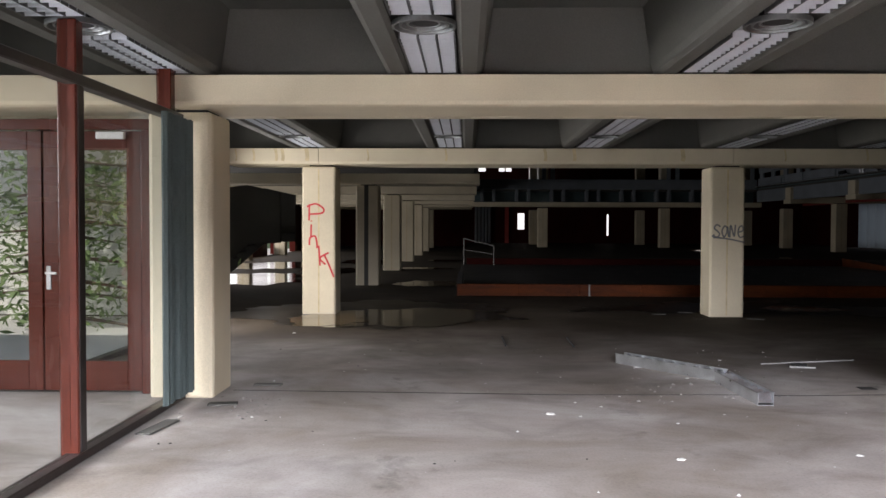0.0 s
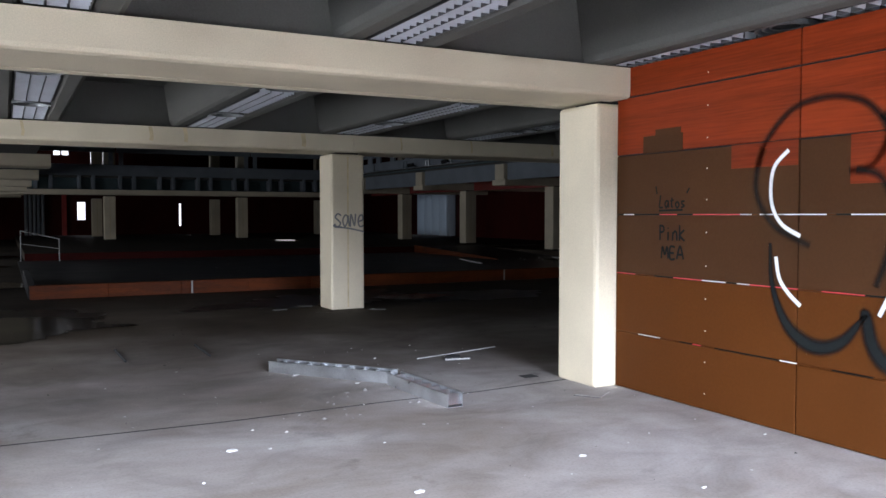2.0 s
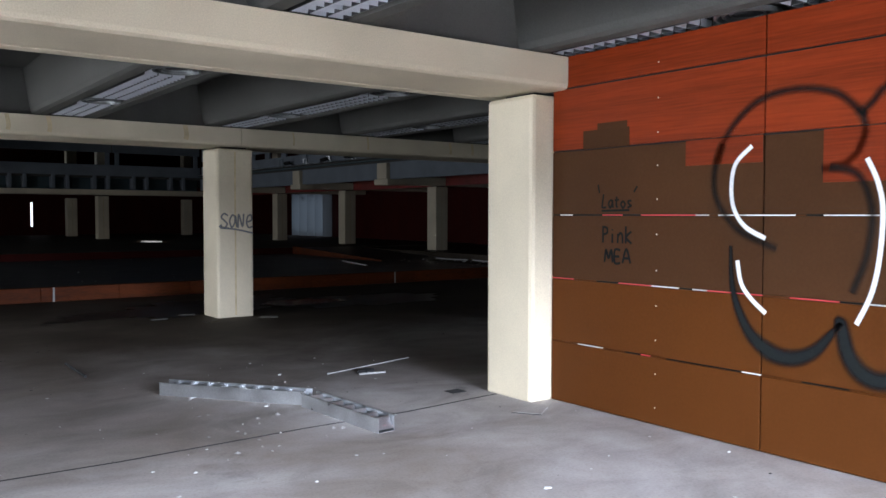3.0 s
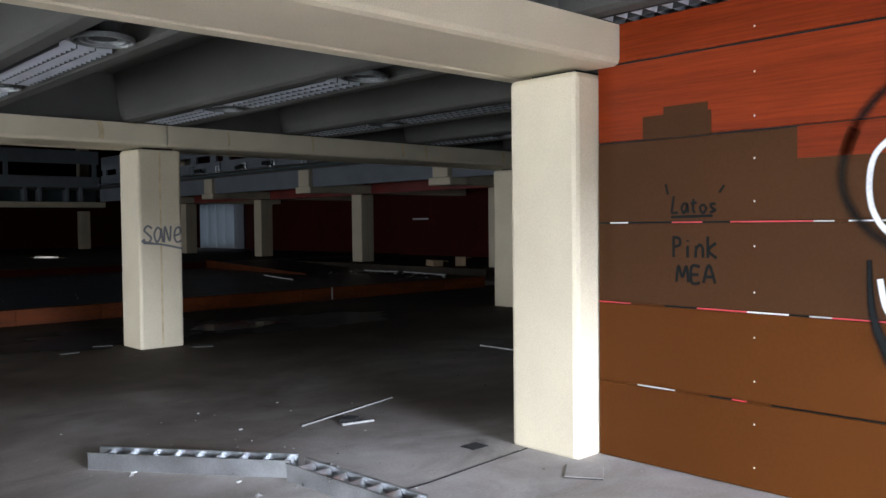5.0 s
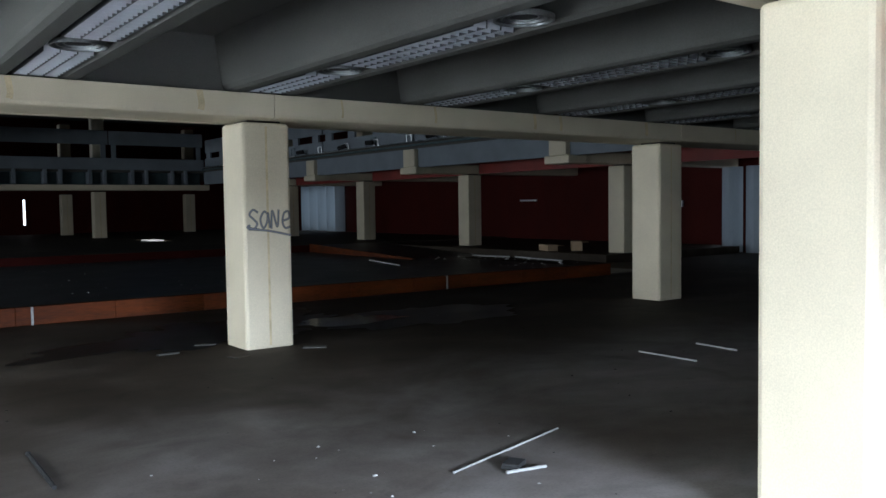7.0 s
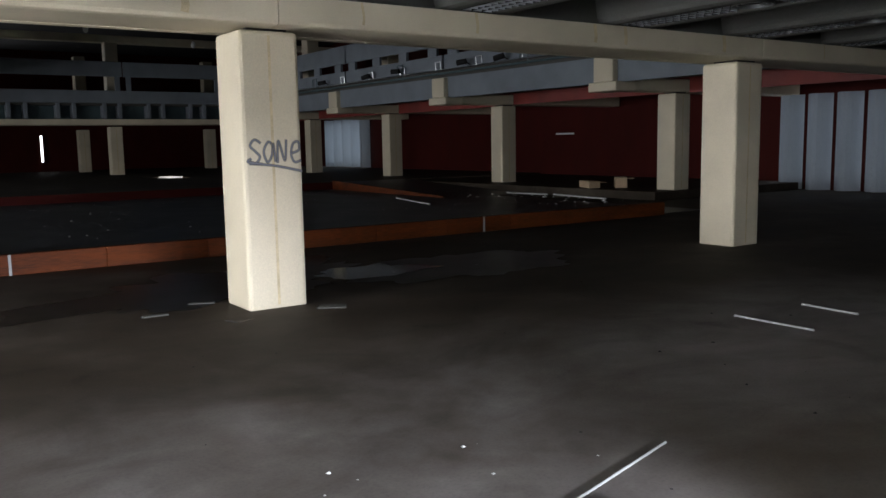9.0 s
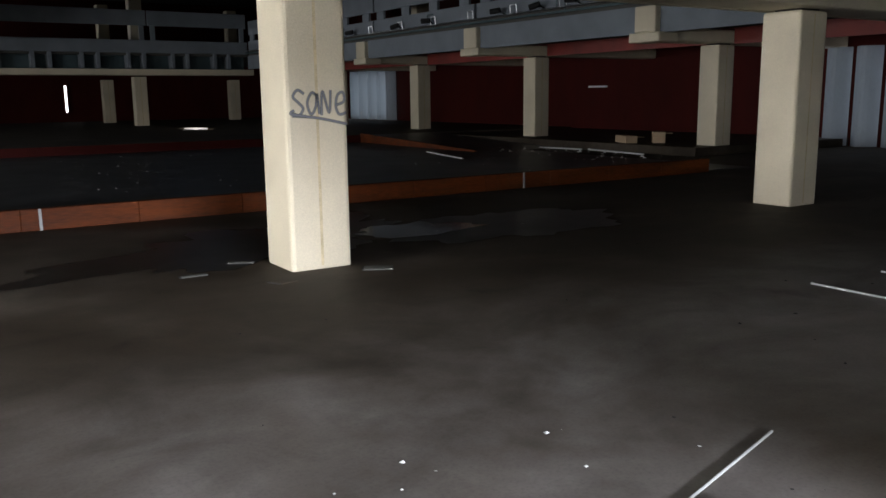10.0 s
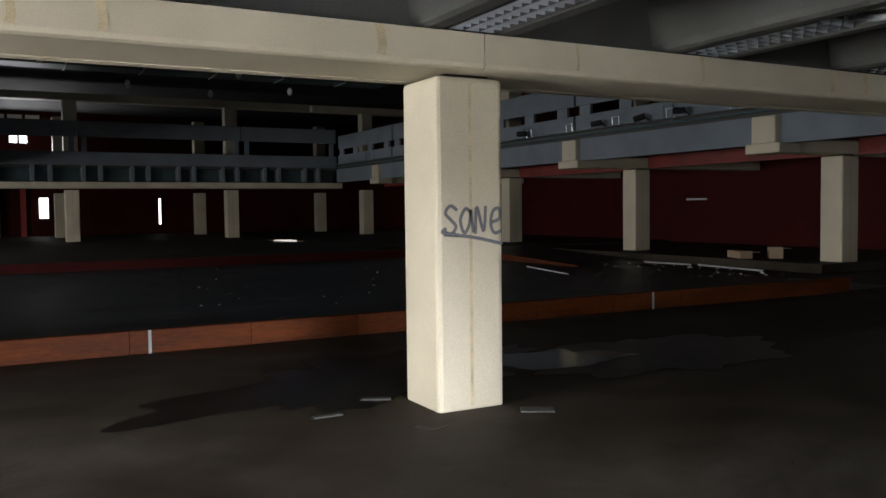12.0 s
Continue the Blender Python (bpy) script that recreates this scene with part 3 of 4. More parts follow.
def letters(words, u0, v0, size, flip=1):
    """Hand-drawn strokes of a few letters; each letter sits in a cell one unit wide and high."""
    glyphs = {"L": [[(.3, 1), (.1, .3), (.1, .05), (.75, .05)]], "a": [[(.75, .5), (.4, .55), (.15, .3), (.4, .02), (.7, .3), (.75, .55), (.85, .02)]], "t": [[(.45, .8), (.4, .2), (.6, .03)], [(.15, .55), (.8, .6)]],
              "o": [[(.5, .5), (.15, .3), (.45, 0), (.8, .25), (.5, .5)]], "s": [[(.8, .5), (.3, .48), (.4, .28), (.75, .15), (.2, .02)]], "P": [[(.2, 0), (.2, 1)], [(.1, .95), (.7, .9), (.75, .6), (.2, .5)]],
              "i": [[(.45, 0), (.45, .55)], [(.45, .75), (.47, .82)]], "n": [[(.15, 0), (.2, .55)], [(.2, .4), (.5, .6), (.75, .45), (.8, 0)]], "k": [[(.2, 0), (.2, 1)], [(.9, .7), (.25, .35), (.95, 0)]],
              "M": [[(.05, 0), (.2, .9), (.5, .3), (.8, .9), (.95, 0)]], "E": [[(.8, .9), (.2, .9), (.2, 0), (.8, 0)], [(.2, .45), (.7, .45)]], "A": [[(.05, 0), (.45, 1), (.9, 0)], [(.2, .35), (.75, .35)]],
              "@": [[(.8, .75), (.45, .9), (.1, .5), (.35, .05), (.7, .35), (.8, .85), (.95, .05)]], "S": [[(.9, .85), (.45, 1), (.12, .75), (.5, .5), (.8, .28), (.5, .02), (.05, .1)]], "N": [[(.1, 0), (.2, .95), (.65, .1), (.8, 1)]], "e": [[(.15, .4), (.75, .55), (.7, .9), (.3, .8), (.15, .35), (.4, .03), (.9, .1)]]}
    out = []
    for n, ch in enumerate(words):
        for line in glyphs[ch]:
            out.append([(u0 + flip * (n + x) * size[0], v0 + y * size[1]) for x, y in line])
    return out


wall_paint("marker_writing", letters("Latos", 6.50, 1.49, (0.058, 0.10), -1) + [[(6.5, 1.47), (6.24, 1.475)], [(6.535, 1.66), (6.52, 1.6)], [(6.2, 1.6), (6.17, 1.64)]], 0.015, BLACK, "small black marker name in quotes")
wall_paint("marker_writing", letters("Pink", 6.50, 1.24, (0.072, 0.12), -1) + letters("MEA", 6.47, 1.10, (0.085, 0.10), -1), 0.017, BLACK, "small black marker words")
x, y = COLX[1], ROWY[1]
ink = [[(-0.155, 1.50), (-0.15, 1.76)], [(-0.19, 1.72), (-0.05, 1.765), (0.075, 1.69), (0.05, 1.62), (-0.15, 1.60)], [(-0.12, 1.50), (-0.115, 1.485)], [(-0.12, 1.44), (-0.125, 1.24)],
       [(-0.15, 1.11), (-0.14, 1.22), (-0.06, 1.25), (-0.03, 1.14), (-0.03, 1.06)], [(0.0, 1.10), (0.02, 0.78)], [(0.16, 0.99), (0.02, 0.90), (0.11, 0.80)], [(0.09, 0.95), (0.16, 0.80), (0.24, 0.60)]]
part("sprayed_writing", strokes([[(u, v) for u, v in l] for l in ink], 0.028, lambda u, v, h: (u, -HALF - h, v)), REDSPRAY, COLS[1, 1], "red sprayed writing running down the front")
ink = letters("S@Ne", -0.22, 1.255, (0.122, 0.20)) + [[(-0.22, 1.255), (0.0, 1.235), (0.262, 1.18)], [(-0.2, 1.3), (-0.23, 1.27), (-0.1, 1.25)]]
part("marker_writing", strokes(ink, 0.031, lambda u, v, h: (u, -HALF - h, v)), SOFTINK, COLS[2, 1], "grey marker name with an underline")


# ---- entrance glazing ----
GX = -2.14
t = thing("entrance_glazing", "red-brown framed glass screen with dark transom and sill", "glass screen")
for y0, y1 in ((5.12, 5.22), (2.9, 3.0), (0.7, 0.8), (-1.5, -1.4)):
    part("mullion", box(GX - 0.09, GX + 0.03, y0, y1, 0.0, 2.66, 0.008), REDFRAME, t)
    # dark strip that puts the shade of the mullion's inner side into colour
    part("shade_strip", box(GX + 0.031, GX + 0.038, y0 + 0.012, y1 - 0.012, 0.06, 2.26), DARKMETAL, t, "dark strip for the mullion's shaded side")
part("mullion", box(GX - 0.09, GX + 0.03, 6.72, 6.82, 2.335, 2.66, 0.006), REDFRAME, t)
part("transom", box(GX - 0.05, GX + 0.045, -4, 6.98, 2.27, 2.335, 0.008), DARKMETAL, t)
part("sill_rail", box(GX - 0.06, GX + 0.05, -4, 6.98, 0.0, 0.055, 0.008), DARKMETAL, t)
for y0, y1 in ((5.22, 6.98), (3.0, 5.12), (0.8, 2.9), (-1.4, 0.7)):
    for z0, z1 in ((0.055, 2.27), (2.335, 2.66)):
        p = part("pane", box(GX - 0.025, GX - 0.019, y0, y1, z0, z1), GLASS, t)
        p.visible_shadow = False

t = thing("curtain", "bunched grey-green hanging curtain beside the glazing", "curtain")
prof = []
n = 40
for i in range(n):
    y = 6.36 + 0.62 * i / (n - 1)
    prof.append((GX + 0.085 + 0.03 * math.sin(i * 1.15) + 0.01 * math.sin(i * 0.4), y))
prof = prof + [(x + 0.012, y) for x, y in reversed(prof)]
part("cloth", prism(prof, "z", 0.07, 2.28), CURTAIN, t)

# entrance doors, half a wall back
DY = 7.18
t = thing("double_door", "closed red-brown wooden double doors with large glass panes", "door")
for x0, x1 in ((-4.22, -3.385), (-3.37, -2.535)):
    leaf = part("door_leaf", box(x0, x0 + 0.125, DY, DY + 0.05, 0.02, 2.22, 0.004), REDFRAME, t)
    part("stile", box(x1 - 0.125, x1, DY, DY + 0.05, 0.02, 2.22, 0.004), REDFRAME, leaf)
    part("rail", box(x0 + 0.126, x1 - 0.126, DY + 0.002, DY + 0.048, 0.02, 0.27, 0.004), REDFRAME, leaf)
    part("rail", box(x0 + 0.126, x1 - 0.126, DY + 0.002, DY + 0.048, 2.06, 2.22, 0.004), REDFRAME, leaf)
    p = part("pane", box(x0 + 0.125, x1 - 0.125, DY + 0.02, DY + 0.026, 0.27, 2.06), GLASS, leaf)
    p.visible_shadow = False
part("door_handle", tube([(-3.33, DY, 1.02), (-3.33, DY - 0.05, 1.02), (-3.24, DY - 0.055, 1.02)], 0.011), WHITE, t, "pale metal lever handle")
part("keyhole_plate", box(-3.35, -3.31, DY - 0.006, DY, 0.88, 1.08, 0.004), STEEL, t, "metal lock plate")
part("door_closer", box(-2.9, -2.66, DY - 0.05, DY - 0.002, 2.15, 2.21, 0.006), WHITE, t, "white door closer")
part("frame", box(-4.32, -2.44, DY - 0.02, DY + 0.09, 2.23, 2.32, 0.006), REDFRAME, t)
part("frame", box(-2.53, -2.44, DY - 0.02, DY + 0.09, 0.0, 2.228, 0.006), REDFRAME, t)
part("frame", box(-4.32, -4.225, DY - 0.02, DY + 0.09, 0.0, 2.228, 0.006), REDFRAME, t)
structure("wall_door_side", box(-2.438, -2.20, DY - 0.05, DY + 0.1, 0.0, 2.33), WHITE, "white painted strip of wall beside the doors", "wall")
structure("wall_door_far", box(-9, -6.2, DY - 0.05, DY + 0.1, 0.0, 2.33), WHITE, "white painted wall beyond the doors", "wall")
p = structure("window_1", box(-6.19, -4.33, DY + 0.02, DY + 0.026, 0.0, 2.33), GLASS, "clear side window beside the doors", "window")
p.visible_shadow = False
t = thing("court_glazing", "red-brown framed glazing on the entrance court", "glass screen")
for y in (7.65, 12.95):
    part("mullion", box(-3.66, -3.56, y, y + 0.1, 0.0, 2.6, 0.006), REDFRAME, t)
part("pane", box(-3.615, -3.609, 7.75, 12.95, 0.05, 2.6), GLASS, t).visible_shadow = False
part("sill_rail", box(-3.66, -3.56, 7.75, 13.05, 0.0, 0.05), DARKMETAL, t)
# added wall whose pale tone stands in for the bright sky beyond
structure("wall_court_backdrop", box(-9, -3.6, 13.2, 13.4, -0.3, 3.4), PALEFACADE, "added pale wall standing in for bright sky behind the court", "wall")


# trees seen through the doors
def tree(x, y, h, seed):
    rnd = random.Random(seed)
    t = thing("tree", "tall green conifer with drooping leafy boughs", "tree", (x, y, -0.32), "trees outside")
    bm = bmesh.new()
    bmesh.ops.create_cone(bm, cap_ends=True, segments=9, radius1=0.2, radius2=0.03, depth=h, matrix=Matrix.Translation((0, 0, h / 2)))
    tips = []
    for i in range(46):
        z = h * (0.08 + 0.88 * i / 46)
        a = i * 2.4 + rnd.uniform(-0.3, 0.3)
        r = (h - z) * 0.30 * rnd.uniform(0.7, 1.15) + 0.25
        p, q = Vector((0, 0, z)), Vector((r * math.cos(a), r * math.sin(a), z - 0.18 * r + 0.1))
        d = q - p
        bmesh.ops.create_cone(bm, cap_ends=False, segments=5, radius1=0.035, radius2=0.008, depth=d.length, matrix=Matrix.Translation((p + q) / 2) @ d.to_track_quat("Z", "Y").to_matrix().to_4x4())
        tips.append((p, q))
    part("trunk", bm, BARK, t)
    verts, faces = [], []
    for p, q in tips:
        for k in range(110):
            s = rnd.uniform(0.15, 1.05)
            c = p.lerp(q, s) + Vector((rnd.gauss(0, 0.24), rnd.gauss(0, 0.24), rnd.gauss(-0.10, 0.22)))
            u = Vector((rnd.gauss(0, 1), rnd.gauss(0, 1), rnd.gauss(0, 0.6))).normalized() * rnd.uniform(0.05, 0.11)
            v = Vector((rnd.gauss(0, 1), rnd.gauss(0, 1), rnd.gauss(0, 1))).normalized() * rnd.uniform(0.02, 0.04)
            b = len(verts)
            verts += [c - u, c + v, c + u, c - v]
            faces.append((b, b + 1, b + 2, b + 3))
    me = bpy.data.meshes.new("crown")
    me.from_pydata([tuple(v) for v in verts], [], faces)
    me.materials.append(LEAF)
    new("crown", me).parent = t


for i, (x, y, h) in enumerate(((-4.5, 14.6, 5.5), (-7.5, 15.2, 5.0), (-8.6, 15.5, 8.5), (-12.0, 17.0, 9.0), (-15, 30, 9), (-14, 24, 8), (-16, 37, 9))):
    tree(x - (1.0 if i < 2 else 0), y - (2.6 if i < 2 else 0), h, i + 3)


# ---- hall beyond the second beam ----
# kerb of orange boards
t = thing("timber_kerb", "low kerb of orange-brown boards edging the dark floor", "kerb")
for i in range(11):
    x = 0.02 + i * 1.24
    part("board", box(x, x + 1.238, 17.2, 17.32, 0.0, 0.238, 0.006), BOARD, t)
for x in (2.68, 9.4):
    part("joint_strip", box(x, x + 0.03, 17.19, 17.205, 0.0, 0.24), RODGREY, t, "pale metal joint strip")
part("board", box(0.0, 0.12, 17.325, 22.0, 0.0, 0.236, 0.006), SOOT, t)
t = thing("timber_ramp", "orange boarded ramp rising to the raised floor", "ramp")
part("ramp_body", prism([(24.3, 0.0), (FARY - 0.03, 0.0), (FARY - 0.03, PLAT)], "x", 13.6, 16.4), VINYL, t)
part("ramp_side", prism([(24.3, 0.004), (FARY - 0.03, 0.004), (FARY - 0.03, PLAT + 0.05), (24.3, 0.05)], "x", 13.55, 13.595), BOARD, t, "orange boarded side")


def handrail(x0, y0, x1, y1):
    t = thing("handrail", "pale grey tubular steel handrail beside the steps", "handrail", group="handrails")
    part("rail", tube([(x0, y0, 0.95), (x1, y1, 0.70)], 0.018), RODGREY, t)
    part("post", tube([(x0, y0, 0.0), (x0, y0, 0.95)], 0.018), RODGREY, t)
    part("post", tube([(x1, y1, 0.0), (x1, y1, 0.70)], 0.018), RODGREY, t)
    part("mid_rail", tube([(x0, y0, 0.55), (x1, y1, 0.40)], 0.011), RODGREY, t)


handrail(0.1, 30.25, 1.16, 29.86)

# staircase beyond the sprayed column
t = thing("staircase", "dark concrete staircase with solid flank", "staircase")
flank = [(-6.3, 0.0), (-5.55, 0.0), (-4.35, 1.02), (-3.67, 1.05), (-3.67, 2.1), (-4.35, 2.25), (-4.75, 2.2)]
part("flank", prism(flank, "y", 17.5, 17.62), GREY, t)
part("flank", prism(flank, "y", 19.0, 19.12), GREY, t)
for i in range(9):
    part("tread", box(-6.1 + i * 0.2, -5.78 + i * 0.2, 17.62, 19.0, 0.06 + i * 0.15, 0.11 + i * 0.15), GREY, t)
part("landing", box(-4.3, -3.68, 17.62, 19.0, 1.25, 1.4), GREY, t)

# east gallery
structure("gallery_spandrel_east", box(15.2, 15.32, 14.3, 44.1, 2.66, 3.24), BLUEGREY, "blue-grey concrete gallery spandrel", "spandrel")
t = thing("gallery_parapet", "blue-grey concrete gallery parapet with slots", "parapet", group="gallery parapets")
for i in range(5):
    y = 15.0 + i * 5.8
    part("parapet_panel", box(15.2, 15.3, y, y + 5.7, 4.12, 4.72, 0.015), BLUEGREY, t)
    part("parapet_panel", box(15.18, 15.3, y, y + 5.7, 3.455, 3.86, 0.015), BLUEGREY, t)
    for k in range(4):
        part("parapet_post", box(15.21, 15.29, y + 0.3 + k * 1.6, y + 0.75 + k * 1.6, 3.86, 4.12), BLUEGREY, t)
    part("cable_bracket", tube([(15.12, y + 2, 3.3), (15.12, y + 2, 3.75), (15.12, y + 2.3, 3.75), (15.12, y + 2.3, 3.45)], 0.015, 6), TEAL, t)
structure("trim_gallery_pipe", tube([(15.1, 14.5, 3.34), (15.1, 44.0, 3.34)], 0.028), TEAL, "teal service pipe along the gallery", "pipe")
structure("trim_gallery_pipe_upper", tube([(15.08, 14.5, 3.44), (15.08, 44.0, 3.44)], 0.016), STEEL, "thin steel conduit along the gallery", "pipe")
REDBOARD = material("red_painted_board", (0.22, 0.034, 0.024), 0.6, vary=0.35, grain=6)
structure("trim_red_soffit", box(17.6, 22.15, 14.3, 44.1, 2.80, 2.84), REDBOARD, "red soffit below the gallery", "soffit")
for i, (a, b) in enumerate(((14.4, 19.8), (20.6, 26.25), (27.05, 32.7), (33.5, 39.1), (39.95, 44.0))):
    structure("trim_red_fascia_%d" % (i + 1), box(17.5, 17.56, a, b, 2.47 + 0.02 * (i % 2), 2.80), REDBOARD, "red painted board below the gallery with a ragged edge", "fascia")

for i, y in enumerate((16.5, 19.0, 22.3, 23.6, 25.2, 28.6, 30.4, 33.5)):
    t = thing("gallery_spotlight", "small black spotlight on the gallery's edge", "spotlight", group="gallery spotlights")
    part("bracket", tube([(15.16, y, 3.46), (14.98, y, 3.56)], 0.018, 6), SOOT, t)
    part("housing", tube([(14.98, y, 3.56), (14.86, y + 0.18, 3.50 + 0.03 * (i % 3))], 0.075, 10), SOOT, t)
for i in range(9):
    y = 17.0 + i * 1.9
    t = thing("cable_loop", "thin dark cable bracket along the gallery pipe", "bracket", group="cable brackets")
    part("bracket", tube([(15.08, y, 3.44), (15.06, y, 3.66), (15.06, y + 0.25, 3.66), (15.08, y + 0.25, 3.44)], 0.012, 6), STEEL, t)
# far gallery
structure("gallery_spandrel_north", box(0.45, 15.2, 44.62, 44.75, 2.64, 3.30), TEAL, "dark teal recessed gallery edge", "spandrel")
t = thing("gallery_edge", "dark teal gallery edge with paired rib ends", "gallery edge")
part("edge_band", box(0.45, 15.19, 44.05, 44.4, 3.30, 3.82, 0.02), BLUEGREY, t)
for i in range(8):
    for d in (0.0, 0.62):
        x = 0.9 + i * 1.82 + d
        part("rib_end", box(x, x + 0.16, 44.1, 44.6, 2.66, 3.296, 0.015), BLUEGREY, t)
t = thing("gallery_parapet", "blue-grey gallery railing panel on the far side", "parapet", group="gallery parapets")
for x0, x1 in ((0.45, 4.4), (4.45, 10.85), (10.9, 15.15)):
    part("parapet_panel", box(x0, x1, 44.05, 44.15, 4.40, 5.02, 0.015), BLUEGREY, t)
    for x in (x0 + 0.1, x1 - 0.3):
        part("parapet_post", box(x, x + 0.2, 44.07, 44.13, 3.82, 4.40), BLUEGREY, t)
for i in range(1, 5):
    for y in ROWY[6:8]:
        t = thing("upper_column", "cream concrete column on the upper gallery", "column", (COLX[i], y, SLAB + 0.25), "upper columns")
        part("shaft", box(-HALF, HALF, -HALF, HALF, 0, 2.55, 0.03), CREAM, t)
structure("trim_upper_beam", box(0.4, 22.1, 45.7, 46.3, 6.0, 6.3), CREAM, "cream beam below the roof", "beam")
for j in range(2, 6):
    t = thing("upper_column", "cream concrete column on the upper gallery", "column", (COLX[4], ROWY[j], SLAB + 0.25), "upper columns")
    part("shaft", box(-HALF, HALF, -HALF, HALF, 0, 3.1, 0.03), CREAM, t)

# windows and doors of the far walls
DAY = glow("overcast_daylight", (0.95, 0.98, 1.0), 2.2)


def day_window(number, x0, x1, z0, z1, frame_mat, label):
    w = tagged(new("window_%d" % number), label, "window", kind="structure")
    part("daylight", box(x0, x1, 55.9, 55.95, z0, z1), DAY, w)
    for a, b, c, d in ((x0 - 0.08, x0, z0 - 0.08, z1 + 0.08), (x1, x1 + 0.08, z0 - 0.08, z1 + 0.08), (x0, x1, z1, z1 + 0.08), (x0, x1, z0 - 0.08, z0)):
        part("window_frame", box(a, b, 55.85, 55.97, c, d, 0.005), frame_mat, w)


day_window(2, 3.55, 3.98, 1.15, 2.2, REDFRAME, "bright window in the far red wall")
day_window(3, 9.42, 9.53, 0.75, 2.15, REDFRAME, "narrow bright slit window in the far wall")
for i, (a, b) in enumerate(((0.3, 0.85), (0.95, 1.4), (2.3, 2.65), (2.75, 3.1))):
    day_window(4 + i, a, b, 4.98, 5.34, REDFRAME, "bright upper gallery window")
for i, (a, b) in enumerate(((1.4, 2.1), (2.25, 2.9), (3.05, 3.7))):
    t = tagged(new("window_%d" % (8 + i)), "dim upper window with cream frame", "window", kind="structure")
    part("pane", box(a, b, 55.9, 55.95, 5.8, 6.4), PALEFACADE, t)
    part("window_frame", box(a - 0.08, a, 55.85, 55.97, 5.72, 6.48), REDFRAME, t)
# the frame's red is raised to put the light on it into the paint
structure("trim_red_door_frame", box(2.7, 2.95, 55.7, 55.95, PLAT, 2.75), material("lit_red_paint", (0.5, 0.06, 0.05), 0.5), "red door frame in the far wall, coloured as if lit", "door frame")


def drape(x, y, length, along, z0, z1, label, folds=5):
    t = thing("drape", label, "curtain", group="pale drapes")
    each = length / folds
    for i in range(folds):
        line = []
        for k in range(9):
            u = i * each + each * 0.86 * k / 8
            d = 0.30 * math.sin(math.pi * k / 8)
            line.append((x + u, y - d) if along == "x" else (x - d, y + u))
        back = [(a, b + 0.02) if along == "x" else (a + 0.02, b) for a, b in reversed(line)]
        part("fold", prism(line + back, "z", z0, z1), DRAPE, t)


drape(0.7, 55.6, 1.1, "x", PLAT + 0.02, 2.7, "pale grey drape hanging at the far wall")
drape(22.0, 42.7, 4.7, "y", PLAT + 0.03, 2.66, "pale blue-grey vertical drapes over a window", 5)
drape(22.0, 15.7, 4.8, "y", 0.02, 2.5, "pale blue-grey vertical drapes with dark gaps", 6)
t = thing("wall_sign", "small white strip sign on the red wall", "sign")
part("plate", box(22.15, 22.198, 28.6, 29.5, 1.62, 1.68), WHITE, t)
t = thing("switch_box", "small grey switch box on the red wall", "switch box")
part("case", box(22.12, 22.198, 21.9, 22.2, 1.35, 1.55, 0.01), STEEL, t)

# services below the roof
for i, (y, z) in enumerate(((20, 6.2), (24, 6.2), (28, 6.2), (35.6, 6.2), (38, 6.2))):
    t = thing("ceiling_duct", "dark teal sheet metal ceiling duct", "duct", group="ceiling ducts")
    part("duct_body", box(0.5, 15.0, y, y + 1.1, z, z + 0.4, 0.03), TEAL, t)
    for x in np.arange(1.2, 15, 2.4):
        part("flange", box(x, x + 0.05, y - 0.03, y + 1.13, z - 0.03, z + 0.43), STEEL, t)
for x, y, z in ((2.6, 33, 5.5), (5.2, 36, 5.4), (6.8, 31, 5.55), (8.2, 38, 5.5), (8.0, 33.5, 5.5), (10.4, 36, 5.45), (11.6, 32, 5.6), (12.6, 40, 5.4)):
    t = thing("pendant_lamp", "small pale pendant lamp hanging from the roof", "pendant lamp", (x, y, z), "pendant lamps")
    part("cord", tube([(0, 0, 0.1), (0, 0, 6.6 - z)], 0.008, 5), SOOT, t)
    bm = bmesh.new()
    bmesh.ops.create_uvsphere(bm, u_segments=12, v_segments=8, radius=0.09, matrix=Matrix.Diagonal((1, 1, 1.5, 1)))
    part("shade", bm, WHITE, t)

# ---- wet patches ----
structure("puddle_1", blob(-1.3, 13.9, 2.3, 2.1, 0.005, 1.3, 0.35), WET, "dark wet patch of floor round the column", "puddle")
structure("puddle_2", blob(-0.9, 13.2, 1.7, 1.25, 0.009, 4.1, 0.4), WATER, "shallow standing water reflecting the column", "puddle")
structure("puddle_3", blob(-1.85, 12.6, 0.55, 0.75, 0.012, 7.7, 0.3), RUSTW, "rust-brown shallow water at the column's foot", "puddle")
structure("puddle_4", blob(4.35, 15.0, 1.9, 0.95, 0.005, 9.2, 0.55, 110, turn=0.35), WET, "dark wet patch behind the column", "puddle")
structure("puddle_5", blob(7.0, 14.5, 1.6, 0.85, 0.006, 2.6, 0.35, turn=0.1), WET, "dark wet patch on the floor", "puddle")
structure("puddle_6", blob(6.0, 14.75, 0.65, 0.45, 0.010, 5.5, 0.4), WATER, "shallow clear puddle reflecting the hall", "puddle")
